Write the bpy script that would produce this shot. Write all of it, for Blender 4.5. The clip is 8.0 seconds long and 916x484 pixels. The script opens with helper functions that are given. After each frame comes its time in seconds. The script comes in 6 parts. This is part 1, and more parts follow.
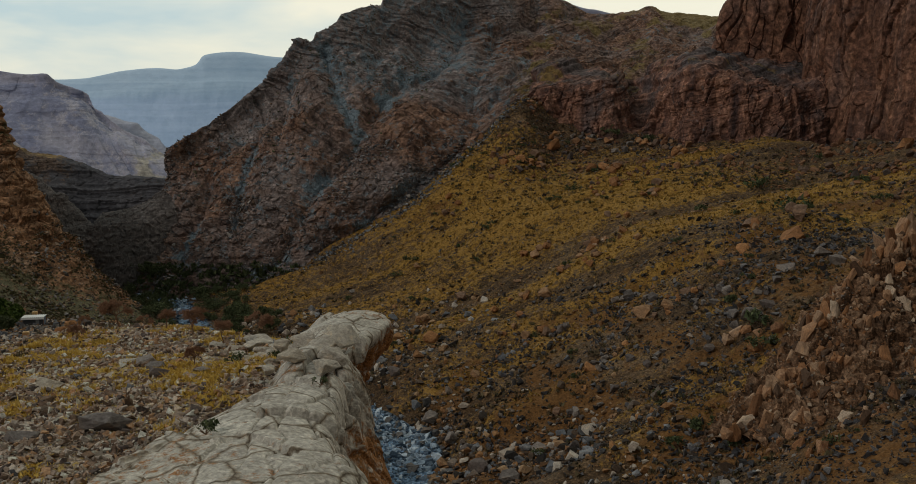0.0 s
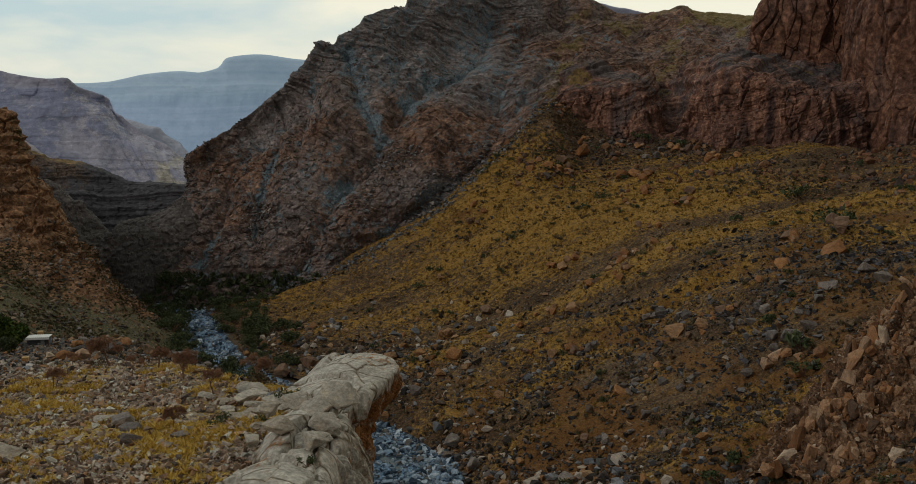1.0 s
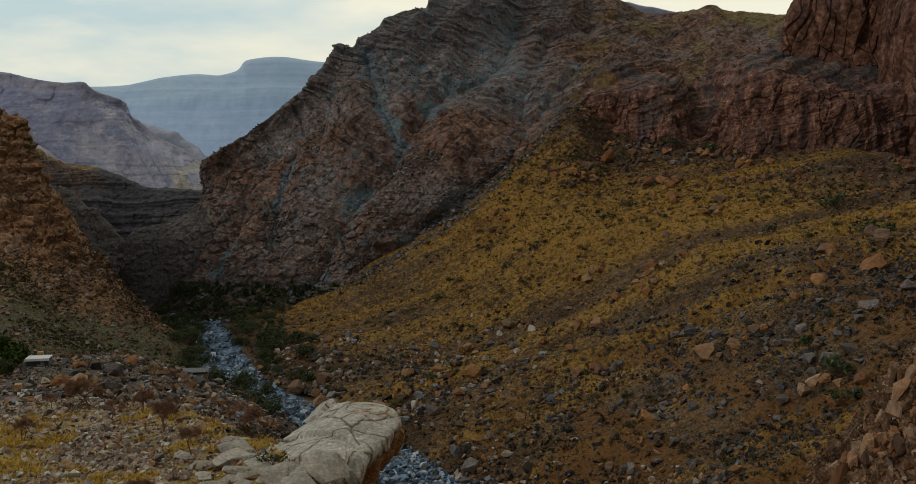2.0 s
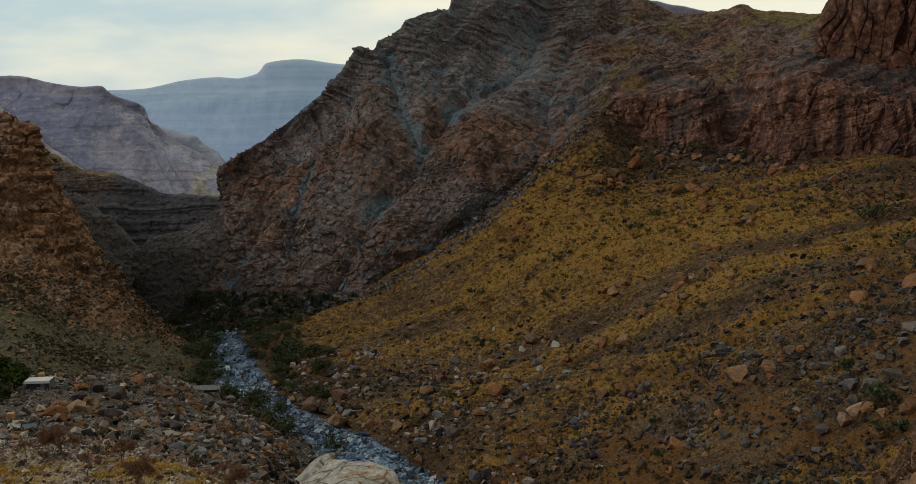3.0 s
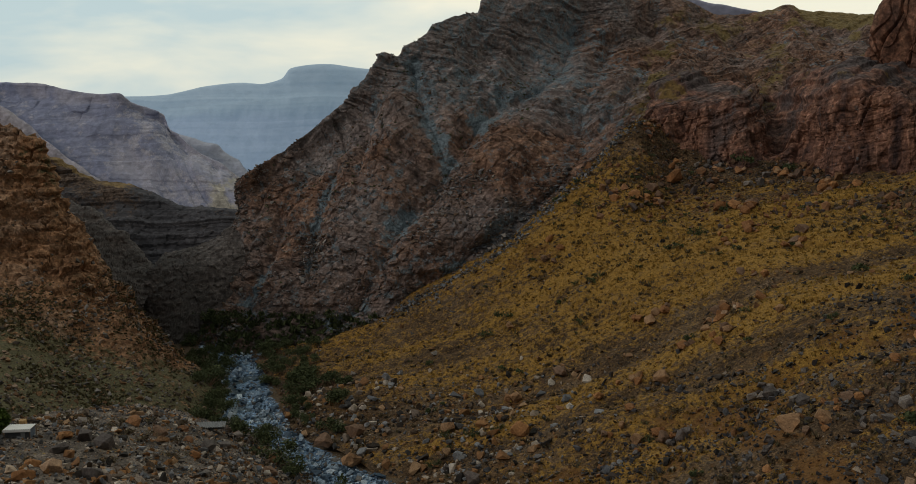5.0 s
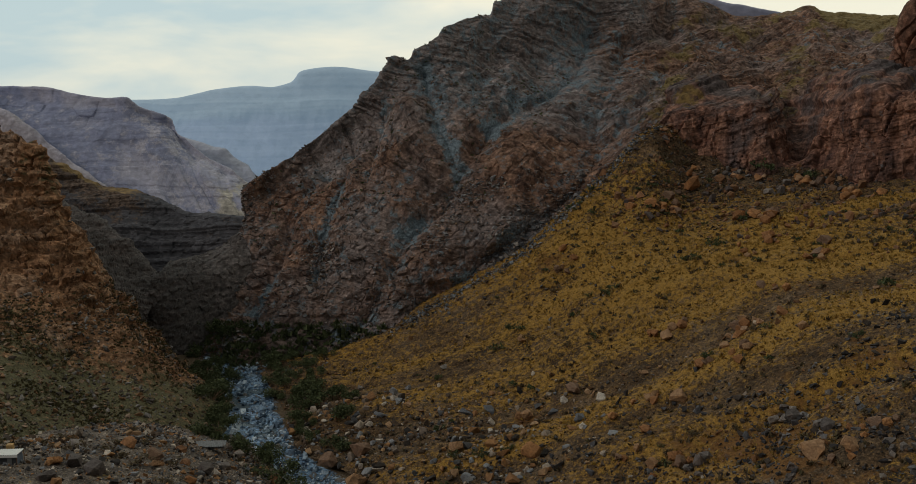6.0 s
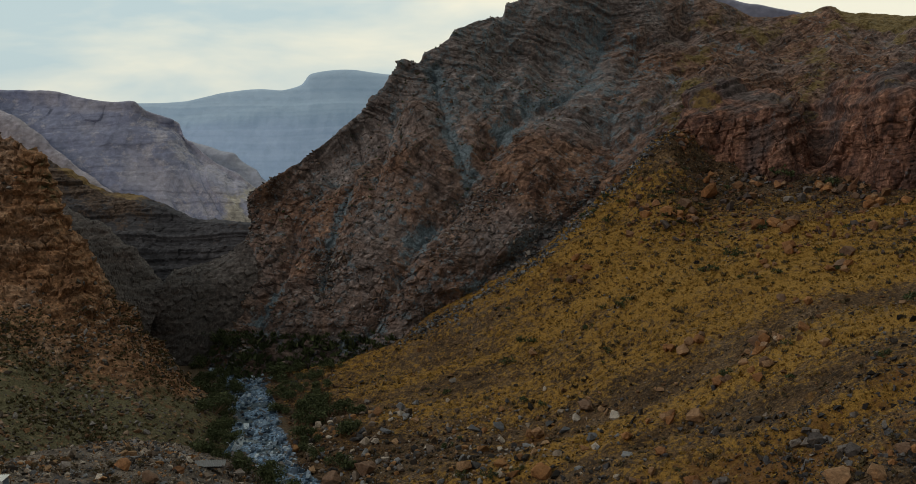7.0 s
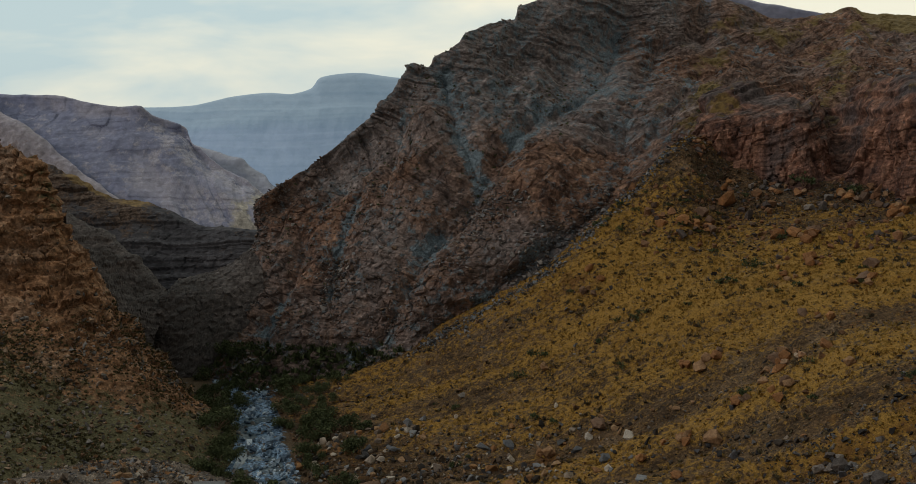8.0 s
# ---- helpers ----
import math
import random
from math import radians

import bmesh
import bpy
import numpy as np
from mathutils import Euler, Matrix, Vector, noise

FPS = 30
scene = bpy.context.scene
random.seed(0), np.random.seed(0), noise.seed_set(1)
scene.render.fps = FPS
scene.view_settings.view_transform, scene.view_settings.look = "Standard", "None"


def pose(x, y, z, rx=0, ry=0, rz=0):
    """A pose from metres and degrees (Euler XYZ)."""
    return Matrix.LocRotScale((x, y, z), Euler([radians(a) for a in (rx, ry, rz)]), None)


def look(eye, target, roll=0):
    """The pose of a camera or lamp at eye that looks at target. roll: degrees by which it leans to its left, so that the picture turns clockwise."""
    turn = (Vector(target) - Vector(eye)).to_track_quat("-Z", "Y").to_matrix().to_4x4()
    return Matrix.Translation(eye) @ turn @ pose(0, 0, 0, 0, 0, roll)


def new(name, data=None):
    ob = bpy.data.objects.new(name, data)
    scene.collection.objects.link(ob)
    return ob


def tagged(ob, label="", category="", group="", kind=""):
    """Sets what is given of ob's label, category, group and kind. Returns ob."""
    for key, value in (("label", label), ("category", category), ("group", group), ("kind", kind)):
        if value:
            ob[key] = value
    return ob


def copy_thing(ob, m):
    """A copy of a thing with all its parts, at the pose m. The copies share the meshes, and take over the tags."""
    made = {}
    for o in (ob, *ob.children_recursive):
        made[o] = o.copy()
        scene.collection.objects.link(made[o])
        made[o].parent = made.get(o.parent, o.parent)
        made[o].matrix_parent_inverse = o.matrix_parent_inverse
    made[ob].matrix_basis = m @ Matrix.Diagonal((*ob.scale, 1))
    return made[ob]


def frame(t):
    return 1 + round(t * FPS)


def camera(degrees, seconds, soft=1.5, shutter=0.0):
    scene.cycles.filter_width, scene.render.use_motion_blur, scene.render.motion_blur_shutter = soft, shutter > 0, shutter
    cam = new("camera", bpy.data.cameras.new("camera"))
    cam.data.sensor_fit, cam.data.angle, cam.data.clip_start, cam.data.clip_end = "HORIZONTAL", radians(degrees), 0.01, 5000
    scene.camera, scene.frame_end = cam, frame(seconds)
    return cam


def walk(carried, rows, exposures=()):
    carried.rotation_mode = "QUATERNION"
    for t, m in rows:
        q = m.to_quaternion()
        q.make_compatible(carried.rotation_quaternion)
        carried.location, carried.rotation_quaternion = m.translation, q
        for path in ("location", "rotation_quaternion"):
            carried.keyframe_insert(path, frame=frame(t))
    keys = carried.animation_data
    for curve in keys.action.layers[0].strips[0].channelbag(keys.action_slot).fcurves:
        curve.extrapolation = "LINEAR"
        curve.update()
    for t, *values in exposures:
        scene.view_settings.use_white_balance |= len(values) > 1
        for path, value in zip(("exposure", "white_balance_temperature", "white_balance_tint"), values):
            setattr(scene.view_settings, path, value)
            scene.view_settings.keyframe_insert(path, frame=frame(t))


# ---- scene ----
cam = camera(47.0, 8.0, soft=0.7)
METRES, EYE, TILT, LEAN, TURN = 100.0, 90.0, -8.0, 0.0, 0.0
ROWS = [
    (0.0, 0.0, 0.0, 0.0, 0.0, 0.0, 0.0),
    (0.5, 0.0078, 0.0678, 0.0241, 0.86, -0.05, -0.01),
    (1.0, 0.0160, 0.1349, 0.0474, 1.58, -0.12, -0.02),
    (1.5, 0.0241, 0.2012, 0.0696, 2.25, -0.17, -0.03),
    (3.0, 0.0439, 0.3960, 0.1347, 4.46, -0.31, -0.08),
    (3.5, 0.0489, 0.4568, 0.1553, 5.01, -0.35, -0.13),
    (4.0, 0.0536, 0.5162, 0.1754, 5.51, -0.40, -0.15),
    (4.5, 0.0581, 0.5747, 0.1955, 6.00, -0.44, -0.17),
    (6.0, 0.0692, 0.7393, 0.2509, 7.34, -0.52, -0.27),
    (6.5, 0.0723, 0.7914, 0.2674, 7.76, -0.52, -0.30),
    (7.0, 0.0754, 0.8432, 0.2834, 8.19, -0.54, -0.30),
    (7.5, 0.0784, 0.8945, 0.2994, 8.62, -0.54, -0.31),
    (8.0, 0.0815, 0.9455, 0.3153, 9.05, -0.54, -0.30),
]
walk(cam, [(t, pose(0, 0, EYE, TILT, LEAN, TURN) @ pose(METRES * x, METRES * y, METRES * z, 90 + pitch, roll, yaw)) for t, x, y, z, yaw, pitch, roll in ROWS])

# ---- evening sky and light ----
scene.view_settings.exposure = 0.0
world = bpy.data.worlds.new("evening_sky")
scene.world = world
world.use_nodes = True
SUN_ELEVATION, SUN_AZIMUTH = 36.0, 240.0  # degrees; azimuth clockwise from +y


def build_sky():
    nt = world.node_tree
    nt.nodes.clear()
    N, L = nt.nodes.new, nt.links.new
    out, bg = N("ShaderNodeOutputWorld"), N("ShaderNodeBackground")
    sky = N("ShaderNodeTexSky")
    sky.sky_type, sky.sun_disc = "NISHITA", False
    sky.sun_elevation, sky.sun_rotation = radians(SUN_ELEVATION), radians(SUN_AZIMUTH)
    sky.air_density, sky.dust_density = 1.0, 2.0
    tc = N("ShaderNodeTexCoord")
    mp = N("ShaderNodeMapping")
    mp.inputs["Scale"].default_value = (1.0, 1.0, 3.2)
    noi = N("ShaderNodeTexNoise")
    noi.inputs["Scale"].default_value, noi.inputs["Detail"].default_value = 3.6, 5.0
    noi.inputs["Roughness"].default_value, noi.inputs["Distortion"].default_value = 0.5, 0.25
    L(tc.outputs["Generated"], mp.inputs["Vector"])
    L(mp.outputs[0], noi.inputs["Vector"])
    # thicker, bluer cloud to the west, thin cream cloud to the east
    side, veil = N("ShaderNodeSeparateXYZ"), N("ShaderNodeMath")
    L(tc.outputs["Generated"], side.inputs[0])
    veil.operation = "MULTIPLY_ADD"
    veil.inputs[1].default_value = 0.3
    L(side.outputs["X"], veil.inputs[0])
    L(noi.outputs["Fac"], veil.inputs[2])
    ramp = N("ShaderNodeValToRGB")
    ramp.color_ramp.elements[0].position, ramp.color_ramp.elements[0].color = 0.34, (5.5, 6.8, 7.0, 1)
    ramp.color_ramp.elements[1].position, ramp.color_ramp.elements[1].color = 0.54, (9.6, 9.25, 7.5, 1)
    L(veil.outputs[0], ramp.inputs[0])
    # the cloud sheet thins and glows over the valley ahead and is thicker overhead and behind
    sep = N("ShaderNodeSeparateXYZ")
    L(tc.outputs["Generated"], sep.inputs[0])
    toward = N("ShaderNodeMapRange")
    toward.interpolation_type = "SMOOTHSTEP"
    for k, v in zip(("From Min", "From Max", "To Min", "To Max"), (-0.4, 0.9, 0.165, 1.0)):
        toward.inputs[k].default_value = v
    L(sep.outputs["Y"], toward.inputs["Value"])
    cloud = N("ShaderNodeVectorMath")
    cloud.operation = "SCALE"
    L(ramp.outputs["Color"], cloud.inputs[0])
    L(toward.outputs[0], cloud.inputs["Scale"])
    mix = N("ShaderNodeMix")
    mix.data_type = "RGBA"
    mix.inputs["Factor"].default_value = 0.9
    L(sky.outputs[0], mix.inputs["A"])
    L(cloud.outputs[0], mix.inputs["B"])
    L(mix.outputs["Result"], bg.inputs["Color"])
    bg.inputs["Strength"].default_value = 0.1
    L(bg.outputs[0], out.inputs["Surface"])


build_sky()
sun = new("sun", bpy.data.lights.new("sun", "SUN"))
sun.data.energy, sun.data.angle, sun.data.color = 0.62, radians(10), (1.0, 0.9, 0.78)
_a, _e = radians(SUN_AZIMUTH), radians(SUN_ELEVATION)
sun.matrix_world = look((math.sin(_a) * math.cos(_e) * 300, math.cos(_a) * math.cos(_e) * 300, math.sin(_e) * 300), (0, 0, 0))


# ---- noise and sheet building ----
def hash3(ix, iy, iz, seed):
    h = (ix * 374761393 + iy * 668265263 + iz * 2147483647 + seed * 1274126177) & 0xFFFFFFFF
    h = ((h ^ (h >> 13)) * 1274126177) & 0xFFFFFFFF
    return ((h ^ (h >> 16)) & 0xFFFF) / 65535.0


def value_noise(p, seed=0):
    """Smooth noise, 0 to 1, at points p (n, 3)."""
    i = np.floor(p).astype(np.int64)
    f = p - i
    f = f * f * f * (f * (f * 6 - 15) + 10)
    total = 0
    for a in (0, 1):
        for b in (0, 1):
            for c in (0, 1):
                w = (f[:, 0] if a else 1 - f[:, 0]) * (f[:, 1] if b else 1 - f[:, 1]) * (f[:, 2] if c else 1 - f[:, 2])
                total = total + w * hash3(i[:, 0] + a, i[:, 1] + b, i[:, 2] + c, seed)
    return total


TWIST = np.array([[0.36, 0.48, -0.8], [-0.8, 0.6, 0.0], [0.48, 0.64, 0.6]])


def fbm(p, scale, octaves=4, gain=0.5, seed=0, ridged=False):
    """Layered noise about 0, within -1 to 1; scale is the largest feature in metres."""
    q, amp, total, norm = (p / scale) @ TWIST, 1.0, 0.0, 0.0
    for o in range(octaves):
        v = value_noise(q, seed + o * 17) * 2 - 1
        if ridged:
            v = 1 - 2 * np.abs(v)
        total, norm = total + amp * v, norm + amp
        q, amp = (q @ TWIST) * 2.03 + 11.7, amp * gain
    return total / norm


def blocks(p, size, seed=0):
    """Random height of each jointed rock block, 0 to 1, with sharp edges: cells of size (3) metres, bricked."""
    q = p / np.array(size)
    layer = np.floor(q[:, 2])
    zi = layer.astype(np.int64)
    sx = hash3(zi, zi * 0, zi * 0, seed + 5) * 3
    xi = np.floor(q[:, 0] + sx).astype(np.int64)
    yi = np.floor(q[:, 1] + sx * 0.7).astype(np.int64)
    return hash3(xi, yi, zi, seed)


def ledges(h, thick, seed=0):
    """How far each bed of rock stands out, 0 to 1, by height h in metres, with sharp-edged beds."""
    q = h / thick
    i = np.floor(q).astype(np.int64)
    f = q - i
    a, b = hash3(i, i * 0, i * 0, seed), hash3(i + 1, i * 0, i * 0, seed)
    e = np.clip((f - 0.7) / 0.3, 0, 1)
    return a + (b - a) * e * e * (3 - 2 * e)


def spline(pts, n):
    """Points on a smooth line through pts (k, ...): n of them, evenly by index, or at the given indices."""
    pts = np.asarray(pts, float)
    k = len(pts)
    u = np.linspace(0, k - 1, n) if isinstance(n, int) else n
    i = np.minimum(u.astype(int), k - 2)
    f = (u - i).reshape(-1, *([1] * (pts.ndim - 1)))
    ext = np.concatenate([2 * pts[:1] - pts[1:2], pts, 2 * pts[-1:] - pts[-2:-1]])
    p0, p1, p2, p3 = ext[i], ext[i + 1], ext[i + 2], ext[i + 3]
    tight = 0.5 * 0.8
    m1, m2 = tight * (p2 - p0), tight * (p3 - p1)
    return (2 * f**3 - 3 * f**2 + 1) * p1 + (f**3 - 2 * f**2 + f) * m1 + (-2 * f**3 + 3 * f**2) * p2 + (f**3 - f**2) * m2


def loft(lines, nu, rows):
    """A grid (n, nu, 3) through guide lines that run alike, with so many rows from each line to the next."""
    k = len(lines) - 1
    u = np.concatenate([i + np.arange(r) / r for i, r in enumerate(rows)] + [[k]])
    return spline(np.stack([spline(l, nu) for l in lines]), u)


def normals_of(g):
    du, dv = np.gradient(g, axis=1), np.gradient(g, axis=0)
    n = np.cross(du, dv)
    n /= np.linalg.norm(n, axis=2, keepdims=True) + 1e-9
    out = (n * (np.array([0, 0, 160.0]) - g)).sum()
    return n if out > 0 else -n


def grid_mesh(name, g, material, smooth=False):
    nv, nu = g.shape[:2]
    idx = np.arange(nv * nu).reshape(nv, nu)
    quads = np.stack([idx[:-1, :-1], idx[:-1, 1:], idx[1:, 1:], idx[1:, :-1]], -1).reshape(-1, 4)
    me = bpy.data.meshes.new(name)
    me.vertices.add(nv * nu)
    me.vertices.foreach_set("co", g.reshape(-1).astype(np.float32))
    me.loops.add(quads.size)
    me.loops.foreach_set("vertex_index", quads.reshape(-1).astype(np.int32))
    me.polygons.add(len(quads))
    me.polygons.foreach_set("loop_start", np.arange(0, quads.size, 4, dtype=np.int32))
    me.polygons.foreach_set("use_smooth", np.full(len(quads), smooth))
    me.update(calc_edges=True)
    me.materials.append(material)
    return new(name, me)


# ---- materials ----
def nodes_of(name):
    m = bpy.data.materials.new(name)
    m.use_nodes = True
    nt = m.node_tree
    return m, nt, nt.nodes["Principled BSDF"]


def rgba(c):
    return (c[0], c[1], c[2], 1)


def times(c, k):
    return tuple(min(0.9, x * k) for x in c)


def noise_node(nt, coord, scale, detail=6.0, rough=0.6, distort=0.0):
    n = nt.nodes.new("ShaderNodeTexNoise")
    n.inputs["Scale"].default_value, n.inputs["Detail"].default_value = scale, detail
    n.inputs["Roughness"].default_value, n.inputs["Distortion"].default_value = rough, distort
    nt.links.new(coord, n.inputs["Vector"])
    return n.outputs["Fac"]


def cell_node(nt, coord, scale, feature="F1"):
    v = nt.nodes.new("ShaderNodeTexVoronoi")
    v.feature = feature
    v.inputs["Scale"].default_value = scale
    nt.links.new(coord, v.inputs["Vector"])
    return v


def ramp_node(nt, fac, stops):
    r = nt.nodes.new("ShaderNodeValToRGB")
    e = r.color_ramp.elements
    while len(e) < len(stops):
        e.new(0.5)
    for k, (pos, c) in zip(e, stops):
        k.position = pos
        k.color = rgba(c) if isinstance(c, tuple) else (c, c, c, 1)
    nt.links.new(fac, r.inputs[0])
    return r.outputs["Color"]


def mix_node(nt, fac, a, b, how="MIX"):
    m = nt.nodes.new("ShaderNodeMix")
    m.data_type, m.blend_type = "RGBA", how
    for key, v in (("Factor", fac), ("A", a), ("B", b)):
        if hasattr(v, "links"):
            nt.links.new(v, m.inputs[key])
        else:
            m.inputs[key].default_value = rgba(v) if isinstance(v, tuple) else v
    return m.outputs["Result"]


def attr_node(nt, name):
    a = nt.nodes.new("ShaderNodeAttribute")
    a.attribute_name = name
    return a.outputs["Fac"]


def coords(nt, scale=(1, 1, 1), turn=(0, 0, 0)):
    tc, mp = nt.nodes.new("ShaderNodeTexCoord"), nt.nodes.new("ShaderNodeMapping")
    mp.inputs["Scale"].default_value = scale
    mp.inputs["Rotation"].default_value = [radians(a) for a in turn]
    nt.links.new(tc.outputs["Object"], mp.inputs["Vector"])
    return mp.outputs[0]


def bump_node(nt, bsdf, height, strength, distance):
    b = nt.nodes.new("ShaderNodeBump")
    b.inputs["Strength"].default_value, b.inputs["Distance"].default_value = strength, distance
    nt.links.new(height, b.inputs["Height"])
    nt.links.new(b.outputs[0], bsdf.inputs["Normal"])


def ground_material(name, dark, mid, light, bed=(0.05, 0.05, 0.6), turn=(0, 0, 0), cover=None, stones=0.7, relief=0.8, second=None, mottle=1.0, haze_glow=None, fissures=0.0, warm=None, grass=None, even=0.0, strata=0.0):
    """Bedded rock with patches, beds, joints and grain. cover: a colour laid where the mesh's "cover" attribute says
    (scree in gullies, dry grass on slopes); second: another rock colour in large patches; warm: a second set of dark,
    mid and light
    tones, and grass: the colour of dry grass, where the mesh's own attributes lay them; even: how plain the cover is."""
    m, nt, bsdf = nodes_of(name)
    plain, bedded = coords(nt), coords(nt, bed, turn)
    if strata:
        apart, along = nt.nodes.new("ShaderNodeSeparateXYZ"), nt.nodes.new("ShaderNodeCombineXYZ")
        nt.links.new(coords(nt, (0.05, 0.05, 0.05)), apart.inputs[0])
        up = nt.nodes.new("ShaderNodeMath")
        up.operation = "MULTIPLY"
        up.inputs[1].default_value = strata
        nt.links.new(attr_node(nt, "bed"), up.inputs[0])
        for k, v in (("X", apart.outputs["X"]), ("Y", apart.outputs["Y"]), ("Z", up.outputs[0])):
            nt.links.new(v, along.inputs[k])
        bedded = along.outputs[0]
    beds = noise_node(nt, bedded, 1.0, 8, 0.7, 0.5)
    large = noise_node(nt, plain, 0.035, 6, 0.7, 0.6)
    grain = noise_node(nt, plain, stones, 10, 0.75)
    c = ramp_node(nt, beds, [(0.32, dark), (0.5, mid), (0.68, light)])
    c = mix_node(nt, 0.4, c, ramp_node(nt, large, [(0.38, dark), (0.5, mid), (0.62, second or light)]))
    if warm:
        streak = noise_node(nt, coords(nt, (0.17, 0.17, 0.045)), 1.0, 8, 0.7, 0.4)
        kind = mix_node(nt, 0.35, attr_node(nt, "warm"), large)
        c = mix_node(nt, ramp_node(nt, kind, [(0.3, 0.0), (0.62, 1.0)]), c, ramp_node(nt, streak, [(0.34, warm[0]), (0.5, warm[1]), (0.66, warm[2])]))
    if strata:
        # Ledge shadows and pale ledge tops painted as lines along the beds.
        ledge_shade = noise_node(nt, bedded, 2.3, 4, 0.6, 0.2)
        c = mix_node(nt, min(0.75, 1.5 * mottle), c, ramp_node(nt, ledge_shade, [(0.36, 0.35), (0.46, 1.0), (0.6, 1.12), (0.68, 1.5)]), "MULTIPLY")
    c = mix_node(nt, 0.85 * mottle, c, ramp_node(nt, grain, [(0.36, 0.15), (0.5, 0.95), (0.64, 2.1)]), "MULTIPLY")
    cells = cell_node(nt, plain, stones * 1.6)
    c = mix_node(nt, 0.5 * mottle, c, ramp_node(nt, cells.outputs["Color"], [(0.1, 0.35), (0.5, 1.0), (0.9, 1.9)]), "MULTIPLY")
    height = mix_node(nt, 0.5, noise_node(nt, plain, stones, 4, 0.6), cells.outputs["Distance"])
    if fissures:
        bent = nt.nodes.new("ShaderNodeVectorMath")
        bent.operation = "ADD"
        n = nt.nodes.new("ShaderNodeTexNoise")
        n.inputs["Scale"].default_value, n.inputs["Detail"].default_value = 0.3, 4.0
        nt.links.new(plain, n.inputs["Vector"])
        nt.links.new(plain, bent.inputs[0])
        wide = nt.nodes.new("ShaderNodeVectorMath")
        wide.operation = "SCALE"
        wide.inputs["Scale"].default_value = 1.6
        nt.links.new(n.outputs["Color"], wide.inputs[0])
        nt.links.new(wide.outputs[0], bent.inputs[1])
        gap = cell_node(nt, bent.outputs[0], fissures, "DISTANCE_TO_EDGE").outputs["Distance"]
        # Crack lines drawn in colour; their dark stands for the shade inside.
        c = mix_node(nt, 1.0, c, ramp_node(nt, gap, [(0.0, (0.25, 0.2, 0.16)), (0.02, (0.7, 0.66, 0.6)), (0.04, (1.0, 1.0, 1.0))]), "MULTIPLY")
    if cover:
        patchy = ramp_node(nt, noise_node(nt, plain, stones * 0.45, 9, 0.78), [(0.36, 0.0), (0.64, 1.0)])
        mask = mix_node(nt, 0.5, attr_node(nt, "cover"), patchy)
        mask = ramp_node(nt, mask, [(0.41, 0.0), (0.59, 1.0)])
        tone = noise_node(nt, plain, stones * 2.2, 8, 0.8)
        c = mix_node(nt, mask, c, ramp_node(nt, tone, [(0.36, times(cover, 0.25 + 0.4 * even)), (0.5, cover), (0.62, times(cover, 1.9 - 0.6 * even))]))
    if grass:
        tuft = mix_node(nt, 0.5, attr_node(nt, "grass"), noise_node(nt, plain, 0.4, 9, 0.75))
        c = mix_node(nt, ramp_node(nt, tuft, [(0.5, 0.0), (0.6, 0.9)]), c, ramp_node(nt, grain, [(0.36, times(grass, 0.5)), (0.62, times(grass, 1.4))]))
    nt.links.new(c, bsdf.inputs["Base Color"])
    bsdf.inputs["Roughness"].default_value = 0.92
    bsdf.inputs["Specular IOR Level"].default_value = 0.2
    # Emission stands for the haze in front of distant rock.
    if haze_glow:
        bsdf.inputs["Emission Color"].default_value, bsdf.inputs["Emission Strength"].default_value = rgba(haze_glow), 1.0
    bump_node(nt, bsdf, height, relief * 0.6, 0.6)
    return m


def stone_material(name, tones, scale=1.0, island=True):
    """Loose stones: each takes one of the tones, with stains and grain."""
    m, nt, bsdf = nodes_of(name)
    if island:
        rnd = nt.nodes.new("ShaderNodeNewGeometry").outputs["Random Per Island"]
    else:
        rnd = nt.nodes.new("ShaderNodeObjectInfo").outputs["Random"]
    k = len(tones)
    c = ramp_node(nt, rnd, [(i / k, t) for i, t in enumerate(tones)])
    c.node.color_ramp.interpolation = "CONSTANT"
    plain = coords(nt)
    grain = noise_node(nt, plain, 2.2 * scale, 9, 0.75, 0.3)
    stain = noise_node(nt, plain, 0.45 * scale, 5, 0.65, 0.8)
    c = mix_node(nt, 0.8, c, ramp_node(nt, grain, [(0.3, 0.4), (0.5, 1.0), (0.7, 1.6)]), "MULTIPLY")
    c = mix_node(nt, 0.6, c, ramp_node(nt, stain, [(0.35, (0.55, 0.5, 0.48)), (0.52, (1.0, 1.0, 1.0)), (0.68, (1.35, 1.15, 0.9))]), "MULTIPLY")
    nt.links.new(c, bsdf.inputs["Base Color"])
    bsdf.inputs["Roughness"].default_value = 0.9
    bsdf.inputs["Specular IOR Level"].default_value = 0.25
    bump_node(nt, bsdf, grain, 0.7, 0.35)
    return m


def leaf_material(name, tones, scale=3.0):
    m, nt, bsdf = nodes_of(name)
    rnd = nt.nodes.new("ShaderNodeNewGeometry").outputs["Random Per Island"]
    c = ramp_node(nt, rnd, [(i / (len(tones) - 1), t) for i, t in enumerate(tones)])
    nt.links.new(c, bsdf.inputs["Base Color"])
    bsdf.inputs["Roughness"].default_value = 0.85
    bsdf.inputs["Specular IOR Level"].default_value = 0.15
    return m


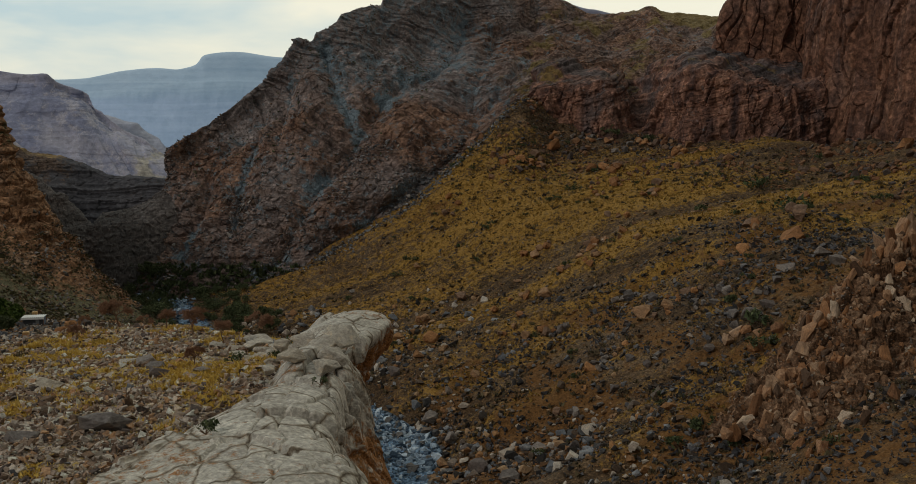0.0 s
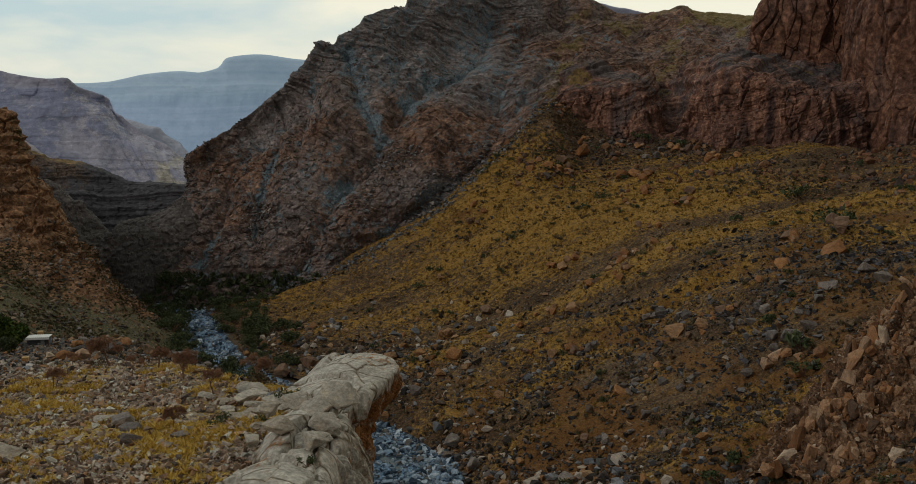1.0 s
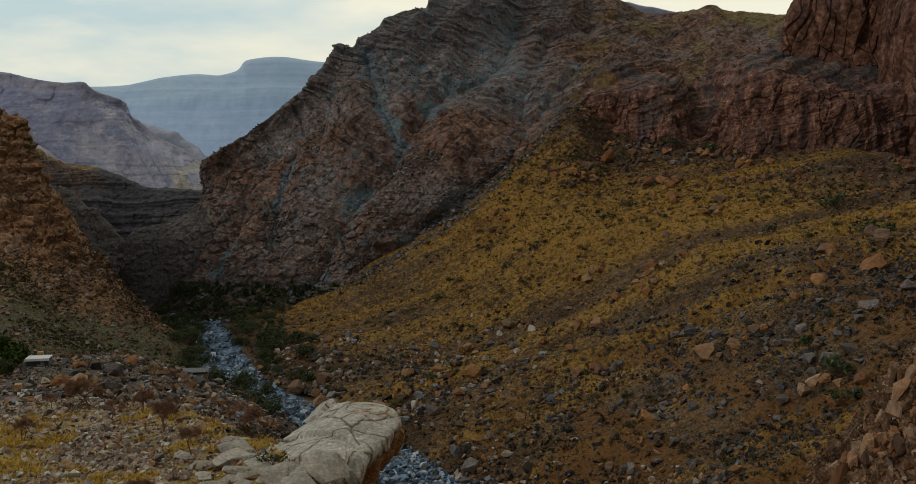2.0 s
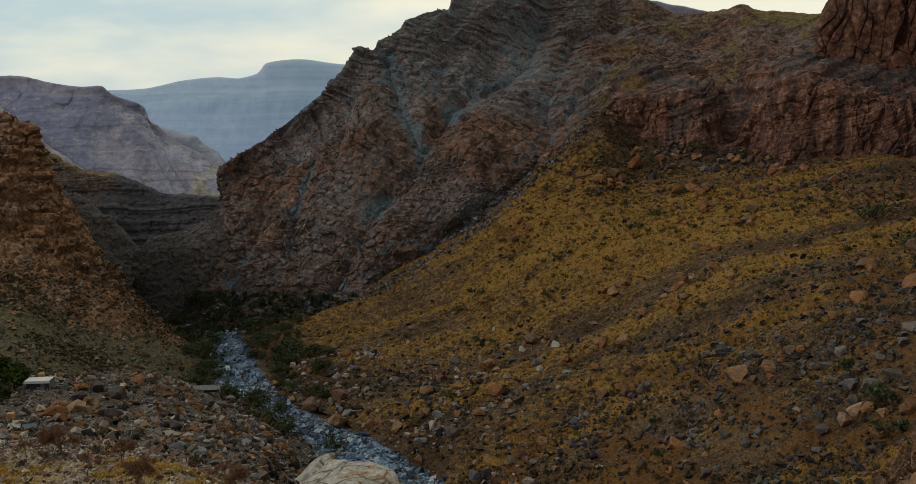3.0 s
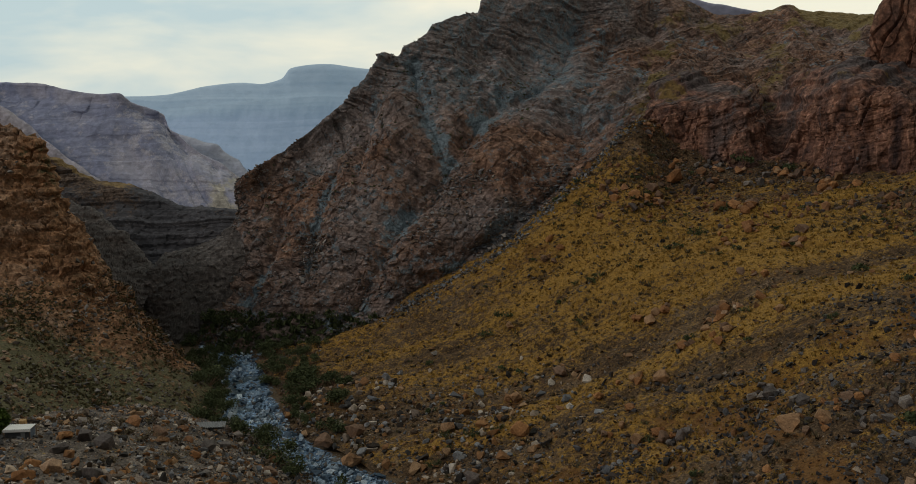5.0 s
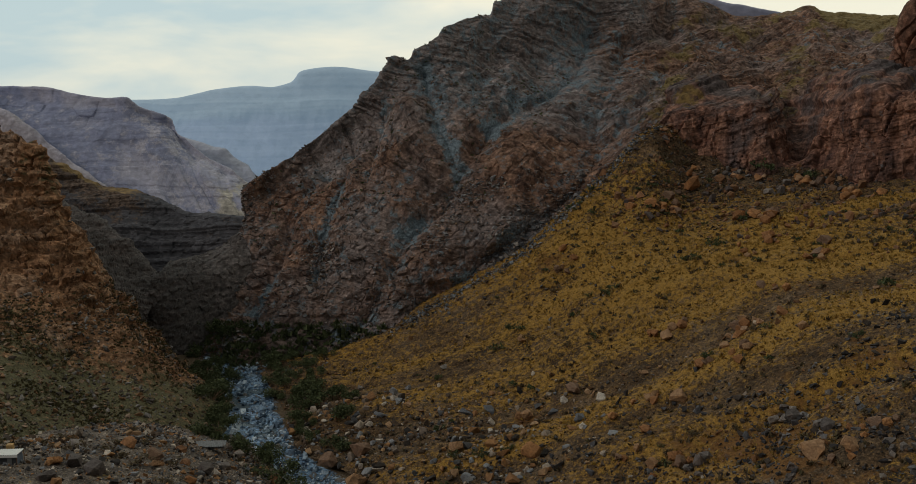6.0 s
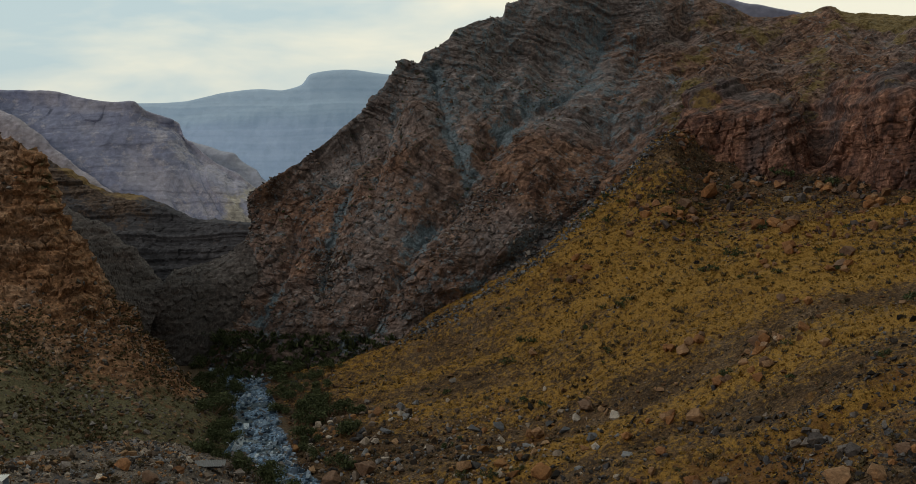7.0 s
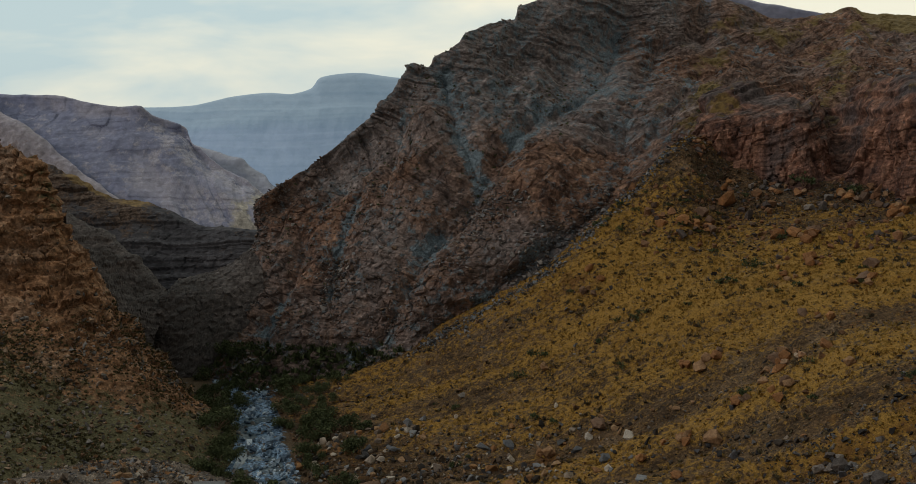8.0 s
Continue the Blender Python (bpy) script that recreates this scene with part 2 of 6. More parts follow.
def plain_material(name, colour, rough=0.7, metal=0.0, wear=0.5, scale=2.0, lines=None):
    """Painted or weathered surface with stains; lines: corrugations a metre along x."""
    m, nt, bsdf = nodes_of(name)
    p = coords(nt)
    n = noise_node(nt, p, scale, 8, 0.7)
    c = mix_node(nt, wear, colour, ramp_node(nt, n, [(0.3, times(colour, 0.35)), (0.5, colour), (0.7, times(colour, 1.3))]))
    nt.links.new(c, bsdf.inputs["Base Color"])
    bsdf.inputs["Roughness"].default_value, bsdf.inputs["Metallic"].default_value = rough, metal
    bump_node(nt, bsdf, n, 0.3, 0.05)
    return m


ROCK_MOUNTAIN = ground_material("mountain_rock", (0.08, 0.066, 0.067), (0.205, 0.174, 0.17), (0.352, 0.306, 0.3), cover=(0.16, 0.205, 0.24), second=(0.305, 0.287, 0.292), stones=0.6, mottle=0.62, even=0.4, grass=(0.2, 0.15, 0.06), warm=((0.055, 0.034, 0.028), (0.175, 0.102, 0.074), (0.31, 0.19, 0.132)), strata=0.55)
ROCK_BAND = ground_material("red_cliff_rock", (0.035, 0.022, 0.02), (0.165, 0.08, 0.053), (0.34, 0.178, 0.11), (0.16, 0.16, 0.035), stones=0.45, second=(0.12, 0.082, 0.075), mottle=0.8)
ROCK_STEPS = ground_material("red_stepped_rock", (0.034, 0.029, 0.032), (0.082, 0.064, 0.064), (0.15, 0.116, 0.112), stones=0.55, mottle=0.72, cover=(0.16, 0.18, 0.2), even=0.4, second=(0.15, 0.12, 0.115), grass=(0.19, 0.125, 0.045), warm=((0.045, 0.028, 0.028), (0.175, 0.09, 0.066), (0.35, 0.188, 0.13)), strata=0.5)
ROCK_HILL = ground_material("hillside_ground", (0.028, 0.02, 0.014), (0.1, 0.062, 0.033), (0.178, 0.115, 0.064), (0.15, 0.15, 0.15), cover=(0.315, 0.18, 0.042), grass=(0.165, 0.08, 0.026), stones=1.4, second=(0.135, 0.105, 0.076), mottle=0.95, even=0.35)
ROCK_LEFT = ground_material("ochre_rock", (0.07, 0.04, 0.026), (0.29, 0.158, 0.085), (0.47, 0.3, 0.19), (0.08, 0.08, 0.4), cover=(0.108, 0.1, 0.055), stones=0.7, second=(0.25, 0.205, 0.17), mottle=0.7, even=0.3)
ROCK_DARK = ground_material("dark_bedded_rock", (0.036, 0.038, 0.045), (0.072, 0.074, 0.087), (0.125, 0.124, 0.137), (0.015, 0.015, 0.9), stones=0.35, relief=0.5, mottle=0.5, cover=(0.12, 0.09, 0.074), grass=(0.27, 0.19, 0.09))
# Haze painted into the mesa: colours bluer and paler than nearer rock.
ROCK_MESA = ground_material("haze_tinted_mesa_rock", (0.4, 0.415, 0.54), (0.445, 0.455, 0.575), (0.49, 0.49, 0.595), cover=(0.47, 0.47, 0.56), stones=0.3, relief=0.3, mottle=0.2, even=1.0, second=(0.44, 0.445, 0.56), grass=(0.55, 0.52, 0.45), warm=((0.25, 0.28, 0.42), (0.28, 0.31, 0.45), (0.31, 0.34, 0.475)), strata=0.22)
# The spur's violet paleness is painted haze, as on the mesa.
ROCK_SPUR = ground_material("haze_tinted_spur_rock", (0.36, 0.35, 0.44), (0.44, 0.425, 0.5), (0.52, 0.5, 0.56), (0.15, 0.15, 0.2), stones=0.3, relief=0.4, mottle=0.3, cover=(0.3, 0.255, 0.26), even=1.0)
# Haze painted as blue colours and a weak emission; the rock is no lamp.
ROCK_FAR = ground_material("haze_blue_rock", (0.36, 0.425, 0.48), (0.4, 0.46, 0.51), (0.44, 0.495, 0.535), stones=0.06, relief=0.05, mottle=0.1, haze_glow=(0.076, 0.125, 0.172), warm=((0.31, 0.345, 0.45), (0.34, 0.375, 0.475), (0.37, 0.405, 0.5)), strata=0.16)
# Haze painted into the hill's colours, close to the dome behind it.
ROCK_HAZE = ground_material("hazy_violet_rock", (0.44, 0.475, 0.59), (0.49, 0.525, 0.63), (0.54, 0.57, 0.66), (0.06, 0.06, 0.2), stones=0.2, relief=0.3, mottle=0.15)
# Violet-blue tint painted on the ridge for the haze of its distance.
ROCK_RIDGE = ground_material("haze_tinted_ridge_rock", (0.17, 0.18, 0.26), (0.23, 0.24, 0.33), (0.29, 0.3, 0.39), (0.03, 0.03, 0.1), stones=0.1, relief=0.2, mottle=0.2)
GROUND_TERRACE = ground_material("stony_terrace_ground", (0.09, 0.072, 0.058), (0.31, 0.245, 0.195), (0.52, 0.44, 0.375), (0.4, 0.4, 0.4), cover=(0.36, 0.245, 0.06), stones=2.4, warm=((0.04, 0.034, 0.028), (0.12, 0.1, 0.086), (0.27, 0.225, 0.185)))
ROCK_WHITE = ground_material("pale_limestone", (0.27, 0.245, 0.21), (0.47, 0.44, 0.385), (0.66, 0.63, 0.56), (0.35, 0.35, 0.4), cover=(0.29, 0.138, 0.052), stones=1.9, second=(0.36, 0.34, 0.32), relief=0.5, mottle=0.45, fissures=0.17)
ROCK_TAN = ground_material("tan_outcrop_rock", (0.045, 0.028, 0.02), (0.19, 0.108, 0.062), (0.37, 0.25, 0.165), (0.3, 0.3, 0.15), stones=1.2, mottle=0.8)
GRAVEL = ground_material("river_gravel", (0.06, 0.11, 0.175), (0.15, 0.24, 0.36), (0.31, 0.43, 0.58), (0.4, 0.4, 0.4), stones=1.3, cover=(0.1, 0.072, 0.045))
PLAIN_GROUND = ground_material("plain_ground", (0.08, 0.06, 0.04), (0.14, 0.1, 0.07), (0.2, 0.15, 0.1))
STONES_HILL = stone_material("hillside_stones", [(0.12, 0.066, 0.034), (0.17, 0.092, 0.046), (0.06, 0.04, 0.026), (0.03, 0.027, 0.028), (0.14, 0.078, 0.042), (0.1, 0.102, 0.115), (0.25, 0.13, 0.06), (0.06, 0.058, 0.064), (0.16, 0.16, 0.17), (0.3, 0.18, 0.1), (0.045, 0.042, 0.045), (0.22, 0.2, 0.185), (0.08, 0.075, 0.078), (0.32, 0.26, 0.21), (0.15, 0.095, 0.06)])
STONES_TERRACE = stone_material("terrace_stones", [(0.137, 0.11, 0.1), (0.42, 0.326, 0.262), (0.525, 0.326, 0.189), (0.315, 0.226, 0.163), (0.588, 0.525, 0.451), (0.189, 0.131, 0.094), (0.462, 0.399, 0.347), (0.672, 0.672, 0.598), (0.336, 0.242, 0.179)], 1.5)
STONES_BANK = stone_material("bank_stones", [(0.35, 0.19, 0.085), (0.38, 0.245, 0.14), (0.26, 0.275, 0.3), (0.15, 0.163, 0.185), (0.52, 0.47, 0.41), (0.035, 0.032, 0.03), (0.11, 0.08, 0.058), (0.27, 0.145, 0.068), (0.085, 0.086, 0.09), (0.21, 0.17, 0.14), (0.05, 0.042, 0.036), (0.42, 0.36, 0.3)], 1.6)
STONES_RIVER = stone_material("river_stones", [(0.06, 0.1, 0.15), (0.2, 0.3, 0.42), (0.38, 0.5, 0.64), (0.1, 0.15, 0.215), (0.27, 0.36, 0.46), (0.17, 0.165, 0.16), (0.52, 0.63, 0.74)], 1.5)
BOULDER_BROWN = stone_material("brown_boulder_rock", [(0.3, 0.145, 0.062), (0.4, 0.2, 0.085), (0.22, 0.14, 0.095), (0.35, 0.21, 0.115)], 2.6, False)
BOULDER_GREY = stone_material("grey_boulder_rock", [(0.15, 0.125, 0.115), (0.2, 0.18, 0.17), (0.12, 0.105, 0.1), (0.26, 0.23, 0.21)], 2.6, False)
BOULDER_WHITE = stone_material("white_boulder_rock", [(0.42, 0.37, 0.3), (0.52, 0.48, 0.41), (0.46, 0.42, 0.36)], 2.6, False)
BOULDER_TAN = stone_material("tan_block_rock", [(0.25, 0.13, 0.068), (0.42, 0.245, 0.14), (0.55, 0.43, 0.32), (0.35, 0.178, 0.086), (0.45, 0.3, 0.195), (0.12, 0.074, 0.048)], 2.6, False)
LEAF_DARK = leaf_material("dark_green_leaves", [(0.042, 0.056, 0.028), (0.076, 0.096, 0.044), (0.118, 0.138, 0.064)])
LEAF_GREEN = leaf_material("green_leaves", [(0.03, 0.05, 0.012), (0.06, 0.1, 0.02), (0.1, 0.14, 0.03)])
LEAF_DRY = leaf_material("dry_shrub_twigs", [(0.06, 0.042, 0.03), (0.11, 0.08, 0.05), (0.15, 0.12, 0.065), (0.085, 0.08, 0.045)])
TWIG_RED = leaf_material("reddish_twigs", [(0.2, 0.11, 0.07), (0.34, 0.19, 0.12), (0.27, 0.165, 0.11)])
GRASS_DRY = leaf_material("dry_yellow_grass", [(0.48, 0.31, 0.06), (0.6, 0.41, 0.09), (0.68, 0.49, 0.14), (0.4, 0.27, 0.08)])
GRASS_SLOPE = leaf_material("thin_slope_grass", [(0.18, 0.11, 0.035), (0.3, 0.185, 0.045), (0.37, 0.235, 0.055), (0.22, 0.15, 0.045)])
BARK = plain_material("bark", (0.2, 0.12, 0.075), 0.9, 0, 0.8, 4)

# ---- the large forms: guide lines in metres ----
HILL_FOOT = [(-120, 446, 3), (-95, 402, 1), (-80, 366, 0), (-56, 345, -2), (-46, 333.5, -2.5), (-36, 322, -3), (-9, 284, -5), (-8, 243, -6), (4, 195, -7), (20, 140, -8), (56, -80, -10)]
HILL_LOW = [(-106, 444, 5), (-72, 430, 8), (-34, 390, 9), (-6, 345, 10), (4, 322, 10.5), (14, 300, 11), (34, 258, 12), (52, 212, 14), (66, 170, 18), (83, 130, 22), (120, -80, 22)]
HILL_MID = [(-97, 444, 6), (-65, 443, 14), (-25, 430, 23), (13, 400, 30), (29, 383, 33.2), (44, 365, 36), (72, 325, 40), (86, 285, 41), (103, 235, 39), (121, 190, 43), (170, -80, 45)]
HILL_HIGH = [(-90, 446, 7), (-62, 452, 19), (-24, 452, 38), (9, 450, 52), (26, 449, 58), (43, 445, 56), (76, 407, 52), (106, 385, 54), (130, 335, 53), (148, 260, 58), (215, -80, 62)]
HILL_TOP = [(-87, 450, 8), (-58, 464, 22), (-17, 474, 46), (12, 488, 71), (31, 495, 88), (48, 499, 79), (92, 484, 71), (124, 460, 70), (168, 430, 70), (208, 340, 77), (270, -80, 85)]

MT_FOOT = [(-165, 480, -9), (-148, 446, -6), (-122, 440, -2), (-96, 444, -3), (-82, 446, 2), (-62, 452, 8), (-38, 460, 22), (-10, 474, 37), (9, 486, 49), (34, 498, 59), (60, 505, 60), (115, 505, 55), (190, 505, 55)]
MT_LOW = [(-162, 500, 10), (-141, 474, 27), (-124, 468, 29), (-94, 464, 30), (-75, 462, 35), (-54, 466, 42), (-31, 474, 52), (-8, 488, 63), (12, 504, 74), (35, 515, 82), (62, 522, 83), (119, 520, 82), (190, 517, 87)]
MT_MID = [(-147, 540, 30), (-136, 497, 49), (-123, 496, 56), (-96, 499, 68), (-74, 494, 73), (-52, 503, 83), (-32, 517, 88), (-6, 536, 94), (18, 548, 98), (42, 552, 101), (71, 556, 101), (126, 556, 102), (190, 550, 108)]
MT_HIGH = [(-141, 560, 40), (-137, 500, 56), (-122, 507, 66), (-96, 516, 85), (-80, 520, 98), (-57, 534, 110), (-35, 556, 117), (-5, 586, 125), (34, 605, 125), (65, 615, 124), (93, 622, 124), (144, 622, 120), (209, 615, 122)]
MT_CREST = [(-138, 570, 44), (-134, 504, 62), (-119, 516, 75), (-97, 526, 93), (-83, 531, 109), (-60, 545, 126), (-39, 574, 137), (1, 612, 152), (55, 650, 146), (96, 680, 139), (123, 690, 141), (169, 700, 140), (244, 706, 139)]
MT_BACK = [(-120, 600, 20), (-112, 575, 40), (-94, 561, 30), (-72, 571, 48), (-58, 576, 64), (-35, 590, 81), (-14, 619, 92), (26, 657, 107), (80, 695, 101), (121, 725, 94), (148, 735, 96), (194, 745, 95), (269, 751, 94)]

RB_FOOT = [(20, 496, 62), (31, 497, 66), (48, 494, 67), (68, 484, 63), (83, 484, 62), (93, 482, 62), (104, 466, 58), (123, 455, 57), (138, 452, 60), (160, 458, 64)]
RB_MID = [(22, 502, 72), (33, 502, 82), (49, 499, 84), (70, 490, 81), (85, 494, 73), (95, 488, 77), (105, 471, 82), (123, 460, 81), (141, 458, 80), (163, 466, 82)]
RB_TOP = [(24, 508, 78), (35, 508, 93), (50, 505, 97), (72, 498, 94), (86, 506, 80), (97, 494, 93), (107, 477, 101), (123, 468, 98), (144, 468, 94), (166, 478, 96)]
RB_BACK = [(28, 524, 84), (38, 530, 101), (52, 536, 106), (74, 540, 104), (89, 540, 96), (102, 540, 108), (112, 540, 112), (126, 540, 113), (146, 540, 112), (170, 540, 110)]

UC_FOOT = [(122, 538, 103), (129, 532, 104), (146, 526, 106), (156, 521, 106), (165, 516, 106), (180, 508, 104)]
UC_MID = [(129, 539, 118), (134, 534, 120), (146, 529, 122), (156, 524, 123), (167, 519, 123), (181, 511, 123)]
UC_TOP = [(136, 541, 132), (140, 538, 142), (148, 533, 147), (158, 528, 150), (168, 523, 151), (182, 515, 151)]
UC_BACK = [(148, 581, 112), (152, 578, 122), (160, 573, 127), (170, 568, 130), (180, 563, 131), (194, 555, 131)]

CL_FOOT = [(158, 496, 76), (156, 478, 71), (159, 464, 65), (165, 452, 60), (173, 440, 55), (180, 420, 58), (197, 380, 57), (220, 330, 63), (262, 20, 71)]
CL_MID = [(160, 500, 104), (160, 486, 101), (163, 473, 98), (169, 460, 95), (176, 446, 95), (185, 428, 97), (201, 390, 99), (226, 340, 105), (277, 20, 115)]
CL_TOP = [(163, 508, 145), (164, 498, 149), (166, 485, 148), (173, 468, 149), (180, 454, 150), (190, 438, 150), (207, 400, 150), (232, 345, 149), (292, 20, 150)]
CL_BACK = [(198, 563, 123), (199, 553, 127), (201, 540, 126), (208, 523, 127), (215, 509, 128), (225, 493, 128), (242, 455, 128), (267, 400, 127), (327, 75, 128)]

DK_FOOT = [(-300, 490, 5), (-227, 480, 0), (-193, 478, 2), (-175, 482, 4), (-160, 500, 6), (-137, 525, 12)]
DK_TOP = [(-310, 530, 83), (-245, 530, 76), (-213, 530, 60), (-186, 528, 53), (-144, 518, 48), (-115, 525, 45)]
DK_BACK = [(-310, 560, 60), (-245, 560, 50), (-213, 560, 40), (-186, 560, 35), (-144, 560, 30), (-115, 560, 30)]

ME_FOOT = [(-307, 548, 62), (-272, 548, 62), (-248, 547, 60), (-233, 546, 54), (-217, 545, 49), (-203, 544, 46), (-190, 544, 44), (-182, 545, 43), (-175, 546, 42), (-167, 547, 41), (-159, 548, 40), (-152, 549, 39), (-146, 550, 37), (-141, 551, 36)]
ME_LOW = [(-319, 562, 75), (-282, 562, 78), (-258, 562, 76), (-242, 560, 72), (-225, 560, 69), (-210, 560, 66), (-199, 561, 66), (-192, 562, 63), (-185, 562, 62), (-177, 560, 60), (-169, 558, 56), (-160, 556, 51), (-153, 555, 48), (-146, 554, 45)]
ME_MID = [(-329, 574, 88), (-291, 574, 90), (-267, 574, 89), (-249, 572, 85), (-233, 576, 87), (-220, 576, 86), (-210, 577, 84), (-204, 578, 82), (-199, 578, 77), (-190, 574, 71), (-182, 572, 67), (-172, 570, 62), (-162, 568, 57), (-151, 566, 50)]
ME_HIGH = [(-341, 588, 101), (-301, 586, 99), (-275, 588, 100), (-256, 584, 97), (-238, 584, 96), (-225, 582, 95), (-218, 584, 92), (-210, 586, 88), (-204, 588, 84), (-198, 584, 78), (-189, 581, 72), (-179, 579, 66), (-168, 577, 61), (-156, 576, 53)]
ME_CREST = [(-346, 596, 112), (-306, 594, 107), (-276, 592, 106), (-258, 590, 103), (-238, 588, 100), (-226, 586, 100), (-221, 588, 95), (-213, 590, 92), (-206, 592, 89), (-203, 590, 82), (-197, 588, 79), (-186, 586, 70), (-173, 584, 64), (-159, 582, 54)]
ME_BACK = [(x - 8, 625, max(40, z - 28)) for x, y, z in ME_CREST]

DO_FOOT = [(-412, 626, 24), (-291, 626, 32), (-249, 626, 35), (-233, 626, 35), (-217, 626, 35), (-199, 626, 35), (-178, 626, 36), (-165, 626, 36), (-154, 626, 36), (-148, 626, 36), (-138, 627, 36), (-126, 628, 36), (-106, 629, 35), (-63, 630, 36)]
DO_LOW = [(-416, 636, 53), (-294, 636, 63), (-252, 636, 65), (-236, 636, 66), (-219, 636, 66), (-201, 636, 65), (-180, 636, 64), (-167, 636, 62), (-156, 636, 62), (-150, 636, 62), (-140, 637, 61), (-128, 638, 61), (-108, 639, 60), (-64, 640, 59)]
DO_MID = [(-424, 648, 71), (-299, 648, 81), (-256, 648, 83), (-240, 648, 83), (-223, 648, 83), (-205, 648, 84), (-183, 648, 84), (-170, 648, 84), (-159, 648, 83), (-153, 648, 82), (-143, 649, 81), (-130, 650, 80), (-110, 651, 80), (-66, 652, 78)]
DO_HIGH = [(-426, 652, 79), (-301, 652, 89), (-258, 652, 90), (-242, 652, 90), (-225, 652, 91), (-206, 652, 93), (-184, 652, 95), (-171, 652, 96), (-160, 652, 96), (-154, 652, 98), (-143, 653, 98), (-131, 654, 97), (-110, 655, 95), (-66, 656, 93)]
DO_CREST = [(-435, 664, 85), (-307, 664, 97), (-263, 664, 98), (-247, 664, 98), (-229, 664, 99), (-210, 664, 103), (-188, 664, 105), (-174, 664, 104), (-163, 664, 107), (-157, 664, 113), (-146, 665, 115), (-133, 666, 115), (-112, 667, 112), (-67, 668, 110)]
DO_BACK = [(-435, 724, 40), (-307, 724, 52), (-263, 724, 53), (-247, 724, 53), (-229, 724, 54), (-210, 724, 58), (-188, 724, 60), (-174, 724, 59), (-163, 724, 62), (-157, 724, 68), (-146, 725, 70), (-133, 726, 70), (-112, 727, 67), (-67, 728, 65)]

HAZE_CREST = [(-224, 612, 76), (-213, 612, 80), (-207, 612, 79), (-196, 611, 76), (-185, 610, 73), (-178, 609, 68), (-172, 608, 65), (-167, 606, 60), (-151, 604, 52)]
HAZE_MID = [(-222, 606, 68), (-209, 605, 69), (-201, 604, 68), (-189, 602, 65), (-178, 600, 62), (-171, 599, 58), (-165, 598, 55), (-160, 597, 51), (-146, 596, 45)]
HAZE_FOOT = [(-218, 598, 54), (-205, 596, 54), (-195, 594, 53), (-182, 592, 50), (-171, 590, 46), (-165, 589, 42), (-158, 588, 39), (-152, 587, 37), (-139, 586, 32)]
SPUR_CREST = [(-334, 566, 134), (-303, 562, 112), (-283, 558, 99), (-271, 556, 94), (-249, 552, 79), (-232, 548, 67), (-217, 545, 58), (-203, 543, 52), (-192, 541, 46)]
SPUR_FOOT = [(-322, 541, 71), (-293, 541, 68), (-275, 540, 63), (-264, 540, 59), (-244, 539, 54), (-228, 538, 48), (-214, 537, 46), (-200, 536, 44), (-190, 536, 43)]
LF_FOOT = [(-112, 404, 0), (-104, 372, 1), (-106, 345, 5), (-116, 315, 13), (-126, 290, 24), (-141, 270, 28), (-190, 240, 34), (-260, 140, 45)]
LF_LOW = [(-122, 412, 4), (-122, 388, 10), (-130, 372, 17), (-144, 360, 22), (-156, 345, 30), (-178, 330, 36), (-206, 310, 49), (-300, 200, 60)]
LF_MID = [(-136, 420, 8), (-140, 406, 18), (-149, 400, 32), (-162, 394, 42), (-182, 391, 47), (-213, 380, 55), (-262, 370, 66), (-360, 300, 78)]
LF_HIGH = [(-146, 430, 12), (-149, 415, 26), (-163, 412, 48), (-172, 412, 61), (-181, 411, 75), (-212, 410, 84), (-287, 400, 100), (-400, 340, 108)]
LF_TOP = [(-153, 440, 12), (-155, 427, 28), (-173, 426, 51), (-181, 425, 66), (-185, 421, 84), (-216, 430, 96), (-323, 440, 118), (-440, 400, 126)]
LF_BACK = [(-160, 470, 0), (-175, 470, 5), (-195, 470, 10), (-215, 470, 20), (-230, 470, 30), (-260, 480, 50), (-340, 490, 70), (-460, 480, 80)]

TE_FOOT = [(30, -80, -9), (8, 60, -8), (2, 90, -8), (-3, 112, -8), (-8, 140, -8), (-12, 190, -7), (-22, 240, -6), (-32, 290, -5), (-54, 320, -4), (-98, 374, 0)]
TE_EDGE = [(-4, -80, 62.5), (-17, 60, 61.8), (-18, 90, 61.6), (-18, 112, 60.8), (-19, 131, 59.0), (-33, 160, 50), (-42, 200, 36), (-52, 240, 26), (-68, 288, 15), (-100, 358, 5)]
TE_WALL = [(6.2, -80.0, 50.5), (-9.5, 60.0, 49.8), (-12.0, 90.0, 49.6), (-13.5, 112.0, 48.8), (-15.7, 133.7, 47.0), (-26.7, 169.0, 38), (-36.0, 212.0, 24), (-46.0, 255.0, 15.2), (-63.8, 297.6, 8.4), (-99.4, 362.8, 3.2)]
TE_BROW = [(-2.0, -80.0, 59.5), (-15.5, 60.0, 58.8), (-16.8, 90.0, 58.6), (-17.1, 112.0, 57.8), (-18.3, 131.5, 56.0), (-31.7, 161.8, 47), (-40.8, 202.4, 33), (-50.8, 243.0, 23.3), (-67.2, 289.9, 13.3), (-99.9, 359.0, 4.6)]
